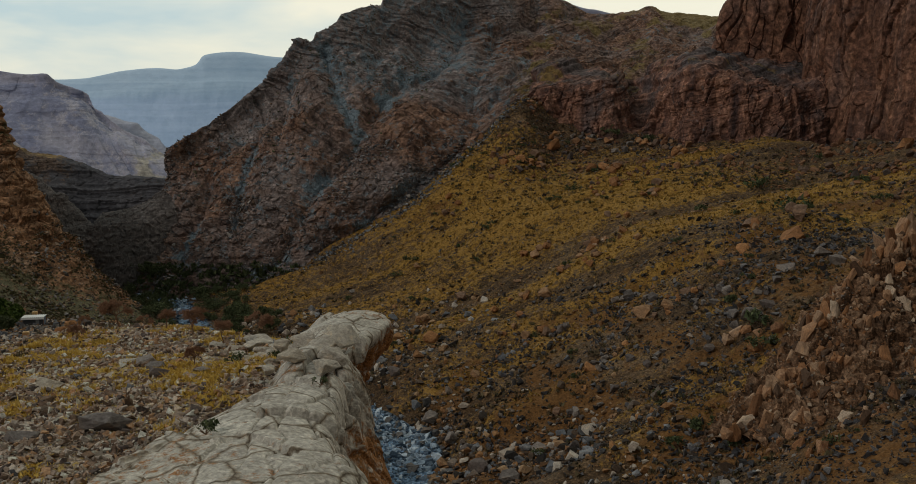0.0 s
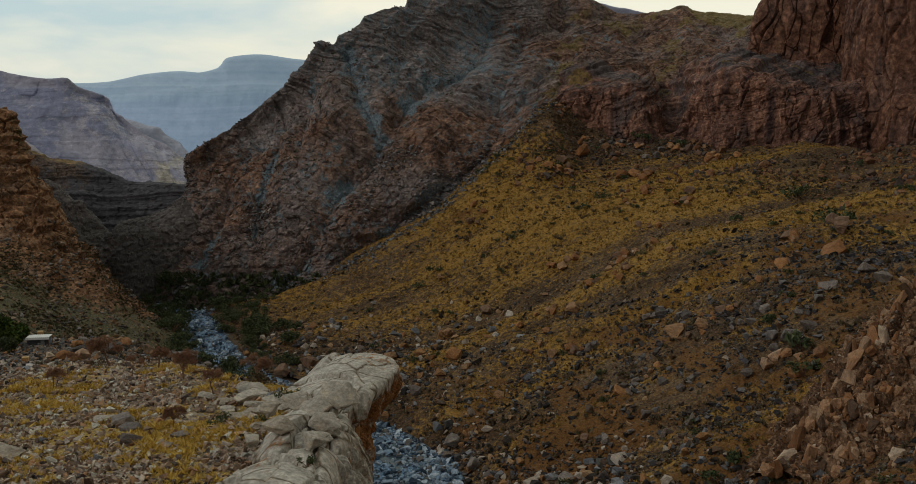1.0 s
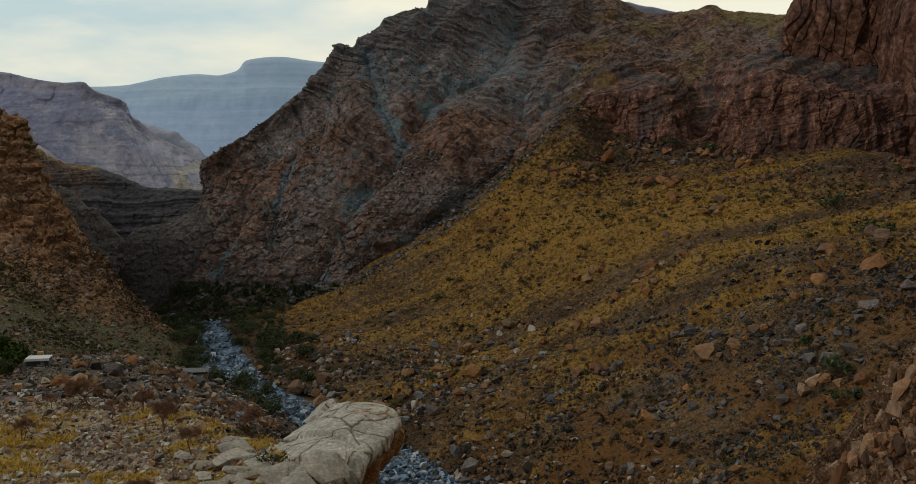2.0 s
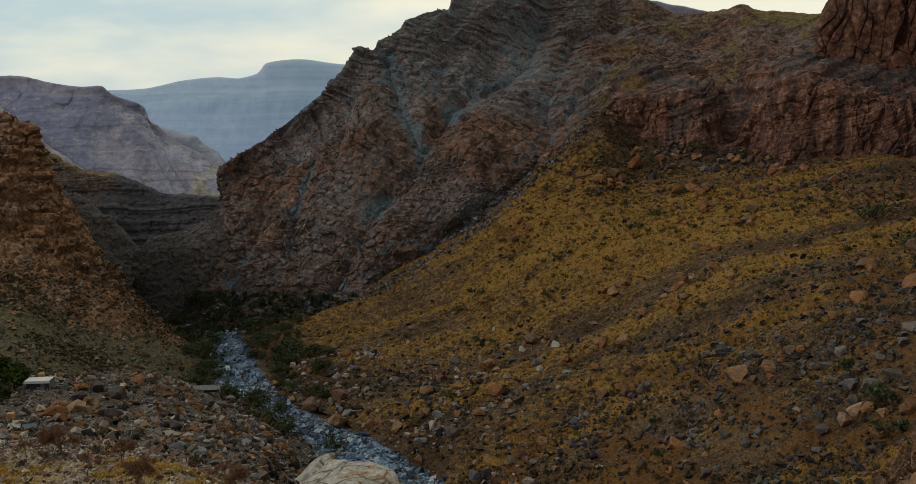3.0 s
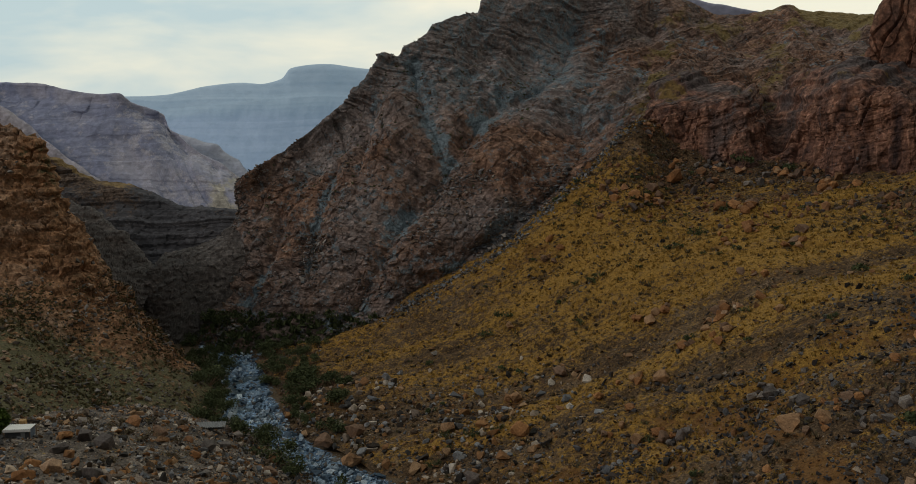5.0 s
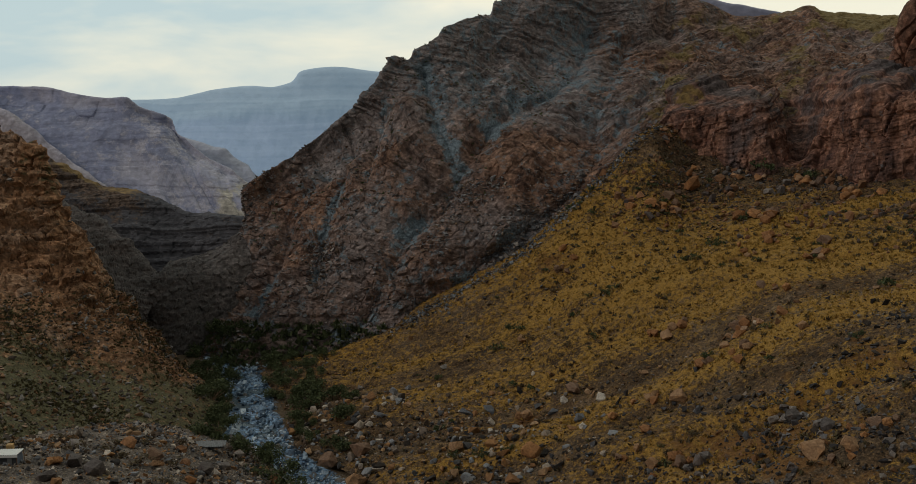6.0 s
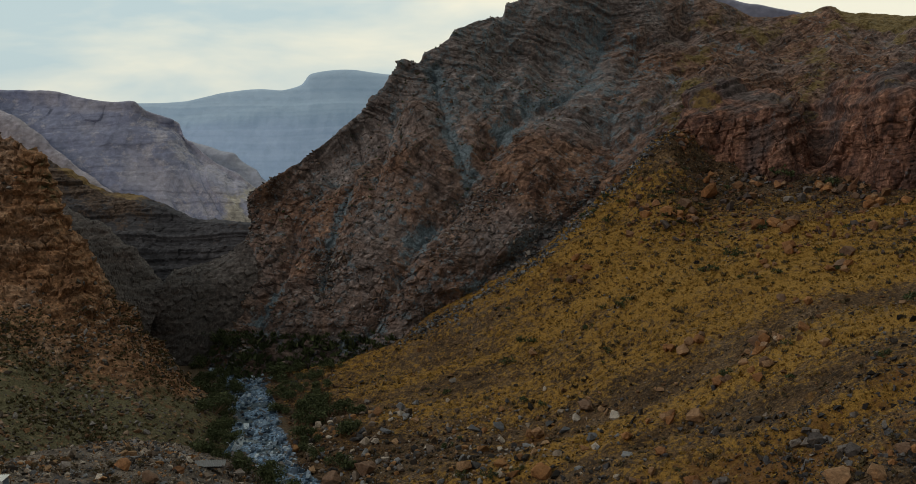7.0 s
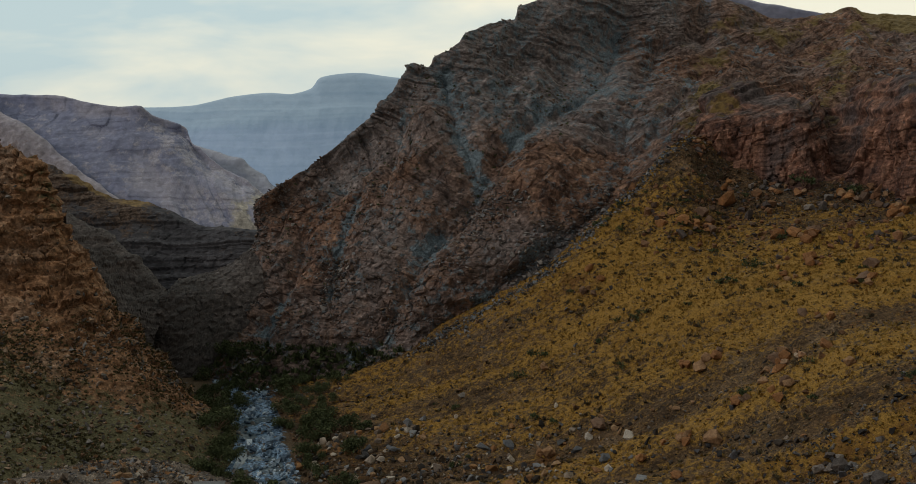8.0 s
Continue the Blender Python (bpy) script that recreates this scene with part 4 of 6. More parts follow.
def rough_ledge(p, n, v):
    warp = p + 0.6 * np.stack([fbm(p, 9, 3, seed=81), fbm(p, 9, 3, seed=82), fbm(p, 9, 3, seed=83)], 1)
    face = np.clip((v - 0.42) * 7, 0, 1)
    broken = np.interp(p[:, 1], [60, 92, 98, 120, 125], [0.4, 0.5, 2.0, 2.0, 0.15])
    top = (0.8 + 0.6 * broken) * pillows(warp, (7, 10, 16), 84, 0.05, 0.7, 0.6) + 0.6 * broken * pillows(warp, (3.2, 5.2, 8), 86, 0.12, 0.9, 0.3) + 0.1 * fbm(p, 3, 4, 0.6, seed=85)
    wall = 1.2 * fbm(warp * np.array([1, 1, 0.3]), 9, 3, seed=87, ridged=True) + 1.5 * pillows(warp, (4, 4, 8), 88, 0.1, 0.5) + 0.7 * jointed(p, (1.8, 1.8, 3), 78, 0.14, 0.4, 1.0)
    tip = np.clip((p[:, 1] - 119) / 6, 0, 1)
    low = np.clip((60.5 - 3.5 * (1 - tip) - p[:, 2]) / 3 + 0.9 * fbm(p, 7, 3, seed=89), 0, 1)
    low = low * np.clip((v - 0.4) * 9, 0, 1)
    stain = np.clip(low * (0.75 + 0.5 * fbm(p, 5, 3, seed=76)) + (1 - low) * (0.12 + 0.4 * fbm(p, 5, 4, seed=90)), 0, 1)
    return level(top) * (1 - face) + level(wall) * face, stain


def rough_outcrop(p, n, v):
    warp = p + 1.5 * np.stack([fbm(p, 9, 3, seed=91), fbm(p, 9, 3, seed=92), fbm(p, 9, 3, seed=93)], 1)
    stand = np.stack([warp[:, 0] + 0.15 * warp[:, 2], warp[:, 1], warp[:, 2] - 0.2 * warp[:, 0]], 1)
    return 2.6 * jointed(stand, (4.2, 4.2, 6), 94, 0.12, 0.5, 1.2) + 1.4 * jointed(stand, (2.1, 2.1, 3), 95, 0.14, 0.4, 1.2) + 1.2 * fbm(p, 9, 4, seed=96), None


GRIDS = {}


def land(name, lines, nu, rows, rough, material, label, category, kind="", parts=(), across=False, shape=None):
    """A lofted sheet of land, roughened along its normals. parts: (name, the line at which it ends), up the sheet, or
    (name, share of the way) across it; each becomes a mesh of its own."""
    g = loft(lines, nu, rows)
    n = normals_of(g)
    nv = len(g)
    v = np.repeat(np.concatenate([i + np.arange(r) / r for i, r in enumerate(rows)] + [[len(rows)]]) / len(rows), nu)
    p, m = g.reshape(-1, 3), n.reshape(-1, 3)
    if shape:
        shape(p, v)
    d, cover = rough(p, m, v)
    g = (p + m * d[:, None]).reshape(g.shape)
    GRIDS[name] = g
    covers = cover if isinstance(cover, dict) else {} if cover is None else {"cover": cover}
    covers = {k: a.reshape(nv, nu) for k, a in covers.items()}
    if not parts:
        return tagged(sheet(name, g, covers, material), label, category, kind=kind)
    whole, start = new(name), 0
    for part_name, end, *own in parts:
        stop = round(end * (nu - 1)) if across else sum(rows[:end])
        cut = (slice(None), slice(start, stop + 1)) if across else (slice(start, stop + 1), slice(None))
        sheet(part_name, g[cut], {k: a[cut] for k, a in covers.items()}, own[0] if own else material).parent = whole
        start = stop
    return tagged(whole, label, category, kind=kind)


def sheet(name, g, covers, material):
    ob = grid_mesh(name, g, material, material in (ROCK_FAR, ROCK_RIDGE))
    for k, cover in covers.items():
        ob.data.attributes.new(k, "FLOAT", "POINT").data.foreach_set("value", np.ascontiguousarray(cover, np.float32).reshape(-1))
    return ob


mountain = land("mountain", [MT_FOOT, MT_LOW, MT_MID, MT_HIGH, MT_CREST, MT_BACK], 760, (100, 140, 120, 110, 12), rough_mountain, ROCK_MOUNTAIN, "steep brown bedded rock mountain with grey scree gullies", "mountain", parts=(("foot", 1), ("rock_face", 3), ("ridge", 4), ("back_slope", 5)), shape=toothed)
band = land("cliff_band", [RB_FOOT, RB_MID, RB_TOP, RB_BACK], 380, (70, 70, 50), rough_band, ROCK_STEPS, "broken reddish rock band above the grassy slope", "cliff", parts=(("buttress", 0.24), ("buttress", 0.5), ("buttress", 0.74), ("buttress", 1.0)), across=True)
land("upper_cliff", [UC_FOOT, UC_MID, UC_TOP, UC_BACK], 240, (90, 90, 8), rough_cliff, ROCK_BAND, "sheer red-brown rock block above the sloping ledge", "cliff", parts=(("pillar", 0.3), ("pillar", 0.55), ("rock_wall", 1.0)), across=True)
land("cliff", [CL_FOOT, CL_MID, CL_TOP, CL_BACK], 330, (84, 84, 12), rough_cliff, ROCK_BAND, "sheer reddish brown pillared rock cliff above the slope", "cliff", parts=(("pillar", 0.2), ("pillar", 0.38), ("pillar", 0.56), ("rock_wall", 1.0)), across=True)
hillside = land("hillside", [HILL_FOOT, HILL_LOW, HILL_MID, HILL_HIGH, HILL_TOP], 520, (80, 90, 90, 74), rough_hill, ROCK_HILL, "stony slope with yellow dry grass above the stream", "hillside", "structure")
land("rocky_hill", [LF_FOOT, LF_LOW, LF_MID, LF_HIGH, LF_TOP, LF_BACK], 300, (50, 64, 64, 40, 8), rough_left, ROCK_LEFT, "ochre rocky hill with stepped ledges above the stream", "hill")
land("bedded_cliff", [DK_FOOT, DK_TOP, DK_BACK], 230, (110, 12), rough_dark, ROCK_DARK, "dark grey cliff of level rock beds in the gorge", "cliff")
land("mesa", [ME_FOOT, ME_LOW, ME_MID, ME_HIGH, ME_CREST, ME_BACK], 420, (44, 50, 40, 36, 8), rough_mesa, ROCK_MESA, "flat-topped mountain beyond the gorge, tinted grey violet with haze", "mountain", parts=(("slope", 2), ("cap_cliff", 4), ("back_slope", 5)))
land("domed_mountain", [DO_FOOT, DO_LOW, DO_MID, DO_HIGH, DO_CREST, DO_BACK], 420, (20, 50, 50, 40, 8), rough_far, ROCK_FAR, "distant mountain with a domed summit, tinted pale blue with haze", "mountain")
terrace = land("terrace", [TE_FOOT, TE_WALL, TE_BROW, TE_EDGE, TE_MID, TE_LEFT, TE_FAR], 360, (44, 14, 8, 60, 84, 14), rough_terrace, GROUND_TERRACE, "stony river terrace with yellow grass tufts", "ground", "structure")
ledge = land("limestone_ledge", [LE_INNER, LE_TOP, LE_LIP, LE_UNDER, LE_FACE, LE_FOOT], 460, (60, 84, 36, 56, 14), rough_ledge, ROCK_WHITE, "cracked pale limestone ledge overhanging the gorge, orange underneath", "rock ledge", parts=(("top_slab", 2), ("overhang", 3), ("rock_face", 5)))
outcrop = land("rock_outcrop", [OC_LEFT, OC_CREST, OC_RIGHT], 260, (80, 90), rough_outcrop, ROCK_TAN, "jagged tan rock outcrop of upright blocks on the slope", "rock outcrop")


def stream_bed():
    c = spline(STREAM, 420)
    d = np.gradient(c, axis=0)
    side = np.stack([d[:, 1], -d[:, 0], 0 * d[:, 0]], 1)
    side /= np.linalg.norm(side, axis=1, keepdims=True)
    w = np.linspace(-22, 22, 70)
    g = c[None] + side[None] * w[:, None, None]
    g[..., 2] += (0.06 * np.maximum(0, np.abs(w) - 5))[:, None]
    p = g.reshape(-1, 3)
    p[:, 2] += 0.8 * fbm(p, 9, 5, 0.6, seed=71)
    GRIDS["riverbed"] = p.reshape(g.shape)
    half = np.interp(c[:, 1], [180, 260, 320, 400, 470], [8, 10.5, 10.5, 9, 6])[None] + 4 * fbm(p, 14, 3, seed=72).reshape(g.shape[:2])
    bank = np.clip((np.abs(w)[:, None] - half) / 3 + 0.5, 0, 1)
    bed = sheet("riverbed", GRIDS["riverbed"], {"cover": bank}, GRAVEL)
    w = np.linspace(-7, 7, 9)
    return bed, grid_mesh("water", c[None] + side[None] * w[:, None, None] - np.array([0, 0, 0.12]), WATER)


def water_material():
    m, nt, bsdf = nodes_of("shallow_water")
    bsdf.inputs["Base Color"].default_value = (0.1, 0.14, 0.17, 1)
    bsdf.inputs["Roughness"].default_value = 0.12
    bump_node(nt, bsdf, noise_node(nt, coords(nt), 1.5, 4, 0.6), 0.25, 0.1)
    return m


WATER = water_material()
riverbed, water = stream_bed()
tagged(riverbed, "blue-grey gravel and cobble stream bed", "riverbed", kind="structure")
tagged(water, "shallow blue-grey stream between the stones", "water", kind="structure")


def ground_sheet():
    r = np.concatenate([[1.0], np.geomspace(60, 4500, 40)])
    a = np.linspace(0, 2 * math.pi, 120)
    g = np.stack([r[:, None] * np.cos(a), 250 + r[:, None] * np.sin(a), 0 * r[:, None] * a - 16], -1)
    return grid_mesh("ground", g, PLAIN_GROUND)


tagged(ground_sheet(), "brown stony valley floor reaching the horizon", "ground", kind="structure")
SHOULDER = [[(-164, 450, 2), (-158, 447, 2), (-148, 448, 4), (-138, 456, 10), (-126, 466, 20)], [(-163, 455, 22), (-156, 455, 25), (-148, 459, 29), (-139, 466, 32), (-128, 476, 37)], [(-164, 462, 31), (-160, 466, 36), (-154, 472, 37), (-144, 480, 39), (-134, 488, 45)], [(-166, 480, 28), (-160, 484, 34), (-152, 488, 38), (-144, 494, 42), (-134, 502, 48)]]
ROCK_GORGE = ground_material("brown_gorge_rock", (0.044, 0.041, 0.044), (0.1, 0.088, 0.085), (0.17, 0.15, 0.146), (0.03, 0.03, 0.6), cover=(0.1, 0.093, 0.092), stones=0.5, mottle=0.7, even=0.4)
land("gorge_shoulder", SHOULDER, 140, (40, 30, 16), rough_talus, ROCK_GORGE, "low brown rock shoulder at the mountain's foot in the gorge", "rock shoulder", parts=(("talus", 1), ("rock_step", 2), ("top", 3)))
TONGUE = [[(-200, 440, 10), (-186, 438, 8), (-176, 440, 6), (-170, 441, 5), (-166, 442, 4), (-161, 444, 4)], [(-194, 450, 34), (-183, 448, 29), (-174, 448, 23), (-168, 447, 20), (-165, 447, 17), (-161, 446, 15)], [(-215, 490, 59), (-203, 486, 54), (-190, 480, 50), (-178, 474, 43), (-168, 468, 36), (-161, 464, 31)], [(-225, 505, 55), (-210, 500, 50), (-196, 494, 46), (-184, 488, 40), (-172, 480, 32), (-164, 474, 28)]]
land("gorge_slope", TONGUE, 120, (24, 50, 10), rough_talus, ROCK_GORGE, "brown stony slope running down into the gorge", "slope")
land("rock_spur", [SPUR_FOOT, SPUR_CREST, [(x - 14, y + 30, z - 30) for x, y, z in SPUR_CREST]], 220, (70, 10), rough_spur, ROCK_SPUR, "bare brown spur below the flat-topped mountain, tinted violet with haze", "hill")
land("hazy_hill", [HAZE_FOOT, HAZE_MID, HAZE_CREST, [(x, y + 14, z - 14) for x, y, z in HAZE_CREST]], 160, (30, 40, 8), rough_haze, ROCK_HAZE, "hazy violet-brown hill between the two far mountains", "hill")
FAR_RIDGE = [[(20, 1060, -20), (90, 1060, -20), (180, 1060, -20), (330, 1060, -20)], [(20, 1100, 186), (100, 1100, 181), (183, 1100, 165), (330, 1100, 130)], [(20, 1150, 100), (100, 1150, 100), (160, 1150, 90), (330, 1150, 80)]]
land("far_ridge", FAR_RIDGE, 120, (30, 8), rough_far, ROCK_RIDGE, "distant grey ridge behind the mountain, tinted violet with haze", "mountain")

# ---- loose rock ----
RNG = np.random.default_rng(7)


def mesh_from(name, verts, faces, material, smooth=False):
    me = bpy.data.meshes.new(name)
    k = faces.shape[1]
    me.vertices.add(len(verts))
    me.vertices.foreach_set("co", np.ascontiguousarray(verts, np.float32).reshape(-1))
    me.loops.add(faces.size)
    me.loops.foreach_set("vertex_index", np.ascontiguousarray(faces, np.int32).reshape(-1))
    me.polygons.add(len(faces))
    me.polygons.foreach_set("loop_start", np.arange(0, faces.size, k, dtype=np.int32))
    me.polygons.foreach_set("use_smooth", np.full(len(faces), smooth))
    me.update(calc_edges=True)
    me.materials.append(material)
    return me


def spots(g, n, weight, rng):
    """n random places on the grid g, denser where weight(points) is larger."""
    a = g[1:, :-1] - g[:-1, :-1]
    b = g[:-1, 1:] - g[:-1, :-1]
    area = np.linalg.norm(np.cross(a, b), axis=2).reshape(-1)
    mid = ((g[1:, 1:] + g[:-1, :-1]) / 2).reshape(-1, 3)
    w = area * np.maximum(0, weight(mid))
    i = rng.choice(len(w), n, p=w / w.sum())
    u, v = rng.random((2, n, 1))
    return g[:-1, :-1].reshape(-1, 3)[i] + a.reshape(-1, 3)[i] * u + b.reshape(-1, 3)[i] * v


def turns(n, rng, tilt=0.5):
    """n random turns (n, 3, 3): any way round, tilted a little."""
    a, b, c = rng.random(n) * 2 * math.pi, rng.normal(size=n) * tilt, rng.normal(size=n) * tilt
    ca, sa, cb, sb, cc, sc = np.cos(a), np.sin(a), np.cos(b), np.sin(b), np.cos(c), np.sin(c)
    o, z = np.ones(n), np.zeros(n)
    ra = np.stack([ca, -sa, z, sa, ca, z, z, z, o], 1).reshape(n, 3, 3)
    rb = np.stack([o, z, z, z, cb, -sb, z, sb, cb], 1).reshape(n, 3, 3)
    rc = np.stack([cc, z, sc, z, o, z, -sc, z, cc], 1).reshape(n, 3, 3)
    return ra @ rb @ rc


def hull_rock(seed, corners=13, box=0.55):
    """An angular stone: the hull of random corners. Returns points within 1 and triangles."""
    rng = np.random.default_rng(seed)
    p = rng.normal(size=(corners, 3))
    p /= np.linalg.norm(p, axis=1, keepdims=True)
    p = (1 - box) * p + box * p / np.abs(p).max(1, keepdims=True) * 0.85
    bm = bmesh.new()
    vs = [bm.verts.new(q) for q in p]
    hull = bmesh.ops.convex_hull(bm, input=vs)
    bmesh.ops.delete(bm, geom=[q for q in bm.verts if not q.link_faces], context="VERTS")
    bm.verts.index_update()
    v = np.array([q.co[:] for q in bm.verts])
    f = np.array([[q.index for q in t.verts] for t in bm.faces])
    bm.free()
    return v, f


def rubble(name, places, sizes, material, label, category, flat=0.65, kinds=24, sink=0.25, corners=9):
    """Many loose angular stones as one mesh."""
    n, pick, verts, faces, base = len(places), RNG.integers(0, kinds, len(places)), [], [], 0
    stretch = np.stack([RNG.uniform(0.7, 1.35, n), RNG.uniform(0.6, 1.0, n), RNG.uniform(flat * 0.7, flat * 1.3, n)], 1) * sizes[:, None] * 0.5
    turn = turns(n, RNG, 0.4)
    at = places + np.array([0, 0, 1]) * (sizes * flat * (0.5 - sink))[:, None]
    for k in range(kinds):
        sv, sf = hull_rock(500 + k, corners)
        i = np.flatnonzero(pick == k)
        v = np.einsum("nij,nkj->nki", turn[i], sv[None] * stretch[i][:, None, :]) + at[i][:, None, :]
        verts.append(v.reshape(-1, 3))
        faces.append((sf[None] + base + (np.arange(len(i)) * len(sv))[:, None, None]).reshape(-1, 3))
        base += len(i) * len(sv)
    return tagged(new(name, mesh_from(name, np.concatenate(verts), np.concatenate(faces), material)), label, category, kind="stuff")


def sizes_of(n, least, most, power=2.2):
    """Stone sizes, many small and few large."""
    u = RNG.random(n)
    a = 1 - power
    return (least**a + u * (most**a - least**a)) ** (1 / a)


def seen(p, y0=60, y1=520):
    return ((p[:, 1] > y0) & (p[:, 1] < y1)).astype(float)


def hill_weight(p):
    s = np.stack([0.15 * (0.995 * p[:, 0] + 0.1 * p[:, 1]), 0.995 * p[:, 1] - 0.1 * p[:, 0], 0 * p[:, 2]], 1)
    clump = np.clip(0.35 + 1.2 * fbm(p, 26, 4, 0.6, seed=101) - 1.3 * fbm(s, 16, 4, 0.55, seed=25), 0.03, 2)
    low = 1 + 3.5 * np.clip((340 - p[:, 1]) / 90, 0, 1) + 2.0 * np.clip((14 - p[:, 2]) / 10, 0, 1)
    high = 1 + 5.0 * np.clip((p[:, 2] - 58) / 10, 0, 1)
    return clump * low * high * seen(p, 150, 500) * (p[:, 0] < 190)


G = GRIDS["hillside"]
rubble("hillside_rubble", spots(G, 56000, hill_weight, RNG), sizes_of(56000, 0.3, 3.0, 2.9), STONES_HILL, "brown and grey stones strewn over the slope", "stones", corners=7)


def terrace_weight(p):
    near = np.clip(0.6 + 1.0 * fbm(p, 12, 4, 0.6, seed=102), 0.1, 2)
    bank = 1 + 2.6 * (p[:, 1] > 165)
    return near * bank * seen(p, 62, 372) * (p[:, 0] > -150) * (p[:, 2] > -4)


G = GRIDS["terrace"]
rubble("terrace_rubble", spots(G, 24000, terrace_weight, RNG), sizes_of(24000, 0.28, 1.5, 2.7), STONES_BANK, "grey and tan stones lying dense on the terrace", "stones", corners=7)


rubble("terrace_gravel", spots(G, 40000, lambda p: np.clip(0.8 + fbm(p, 9, 4, 0.6, seed=106) - 1.0 * fbm(p, 11, 4, 0.6, seed=63), 0.35, 2) * seen(p, 66, 190) * (p[:, 0] > -8 - 0.42 * p[:, 1]) * (p[:, 0] < -15) * np.interp(p[:, 1], [66, 100, 150, 190], [2.2, 1.5, 0.9, 0.7]), RNG), sizes_of(40000, 0.22, 1.2, 2.3), STONES_TERRACE, "small mixed stones covering the terrace", "stones", 0.8, corners=7)


def bank_weight(p):
    return ((p[:, 1] > 190) & (p[:, 1] < 345) & (p[:, 0] > -120) & (p[:, 2] > -3)) * np.clip(0.6 + 1.2 * fbm(p, 16, 3, seed=111), 0.1, 2)


rubble("bank_rubble", spots(G, 4200, bank_weight, RNG), sizes_of(4200, 0.7, 3.0, 2.7), STONES_BANK, "large tan and grey blocks heaped on the stream bank", "stones", 0.75)


STREAM_LINE = spline(STREAM, 420)


def off_stream(p):
    """How far each point lies from the middle of the stream."""
    q = STREAM_LINE[::4]
    return np.concatenate([np.hypot(a[:, :1] - q[:, 0], a[:, 1:2] - q[:, 1]).min(1) for a in np.array_split(p, 40)])


def river_weight(p):
    near = np.interp(p[:, 1], [180, 260, 330, 400, 450], [2, 2.4, 1.2, 0.6, 0.5])
    return near * seen(p, 180, 450) * np.clip(0.7 + fbm(p, 14, 3, seed=103), 0.1, 2) * (off_stream(p) < np.interp(p[:, 1], [180, 260, 320, 400], [9.5, 11.5, 11, 9]))


rubble("river_rubble", spots(GRIDS["riverbed"], 8000, river_weight, RNG), sizes_of(8000, 0.6, 3.4, 2.3), STONES_RIVER, "pale blue-grey cobbles and blocks in the stream", "stones", 0.6)


def band_weight(p):
    return np.clip((p[:, 2] - 52) / 10, 0, 1) * (p[:, 0] > 10) * (p[:, 0] < 170) * np.clip(0.3 + 1.4 * fbm(p, 16, 3, seed=108), 0.03, 2)


rubble("fallen_blocks", spots(GRIDS["hillside"], 1700, band_weight, RNG), sizes_of(1700, 0.9, 5.0, 2.6), stone_material("fallen_block_stones", [(0.2, 0.1, 0.056), (0.13, 0.085, 0.062), (0.28, 0.145, 0.075), (0.1, 0.08, 0.075), (0.24, 0.13, 0.07)]), "brown blocks fallen below the rock band", "stones", 0.75, corners=12)


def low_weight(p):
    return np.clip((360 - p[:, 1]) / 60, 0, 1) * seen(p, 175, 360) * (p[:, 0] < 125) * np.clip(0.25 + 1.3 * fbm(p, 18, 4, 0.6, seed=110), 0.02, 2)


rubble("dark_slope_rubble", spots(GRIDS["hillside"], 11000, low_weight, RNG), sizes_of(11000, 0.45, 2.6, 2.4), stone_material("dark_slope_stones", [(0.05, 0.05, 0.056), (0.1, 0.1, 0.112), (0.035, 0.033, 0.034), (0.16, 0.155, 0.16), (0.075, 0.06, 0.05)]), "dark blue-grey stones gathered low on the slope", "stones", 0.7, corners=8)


def foot_weight(p):
    return np.interp(p[:, 2], [-6, 2, 12, 20], [1, 1, 0.5, 0]) * seen(p, 170, 400) * (1 + 1.5 * (p[:, 1] < 260)) * np.clip(0.5 + fbm(p, 15, 3, seed=107), 0.05, 2) * (p[:, 0] < 60)


rubble("foot_rubble", spots(GRIDS["hillside"], 3200, foot_weight, RNG), sizes_of(3200, 0.8, 4.2, 2.5), STONES_BANK, "large dark and brown blocks lying along the stream", "stones", 0.75, corners=12)


def left_weight(p):
    return np.clip(0.4 + fbm(p, 20, 4, seed=104), 0.05, 2) * np.clip((50 - p[:, 2]) / 20, 0.1, 1) * (p[:, 0] > -230) * (p[:, 1] > 255)


rubble("hill_rubble", spots(GRIDS["rocky_hill"], 9000, left_weight, RNG), sizes_of(9000, 0.45, 2.6, 2.7), stone_material("hill_stones", [(0.2, 0.125, 0.075), (0.13, 0.125, 0.12), (0.3, 0.22, 0.16), (0.08, 0.07, 0.06), (0.24, 0.23, 0.225), (0.26, 0.155, 0.085), (0.1, 0.085, 0.07)]), "grey and ochre stones strewn below the rocky hill", "stones")


def mountain_weight(p):
    return np.clip(0.2 + 1.5 * fbm(p, 30, 4, seed=105), 0.02, 2) * (1 + 1.5 * (p[:, 2] < 45)) * (p[:, 2] < 70) * (p[:, 0] < 30) * (p[:, 1] < 540)


rubble("scree", spots(GRIDS["mountain"], 15000, mountain_weight, RNG), sizes_of(15000, 0.5, 3.2, 2.6), stone_material("scree_stones", [(0.09, 0.085, 0.088), (0.16, 0.16, 0.17), (0.14, 0.105, 0.085), (0.24, 0.24, 0.255), (0.19, 0.135, 0.1), (0.33, 0.31, 0.3), (0.12, 0.13, 0.145)]), "grey broken stones fallen below the mountain", "stones", corners=7)


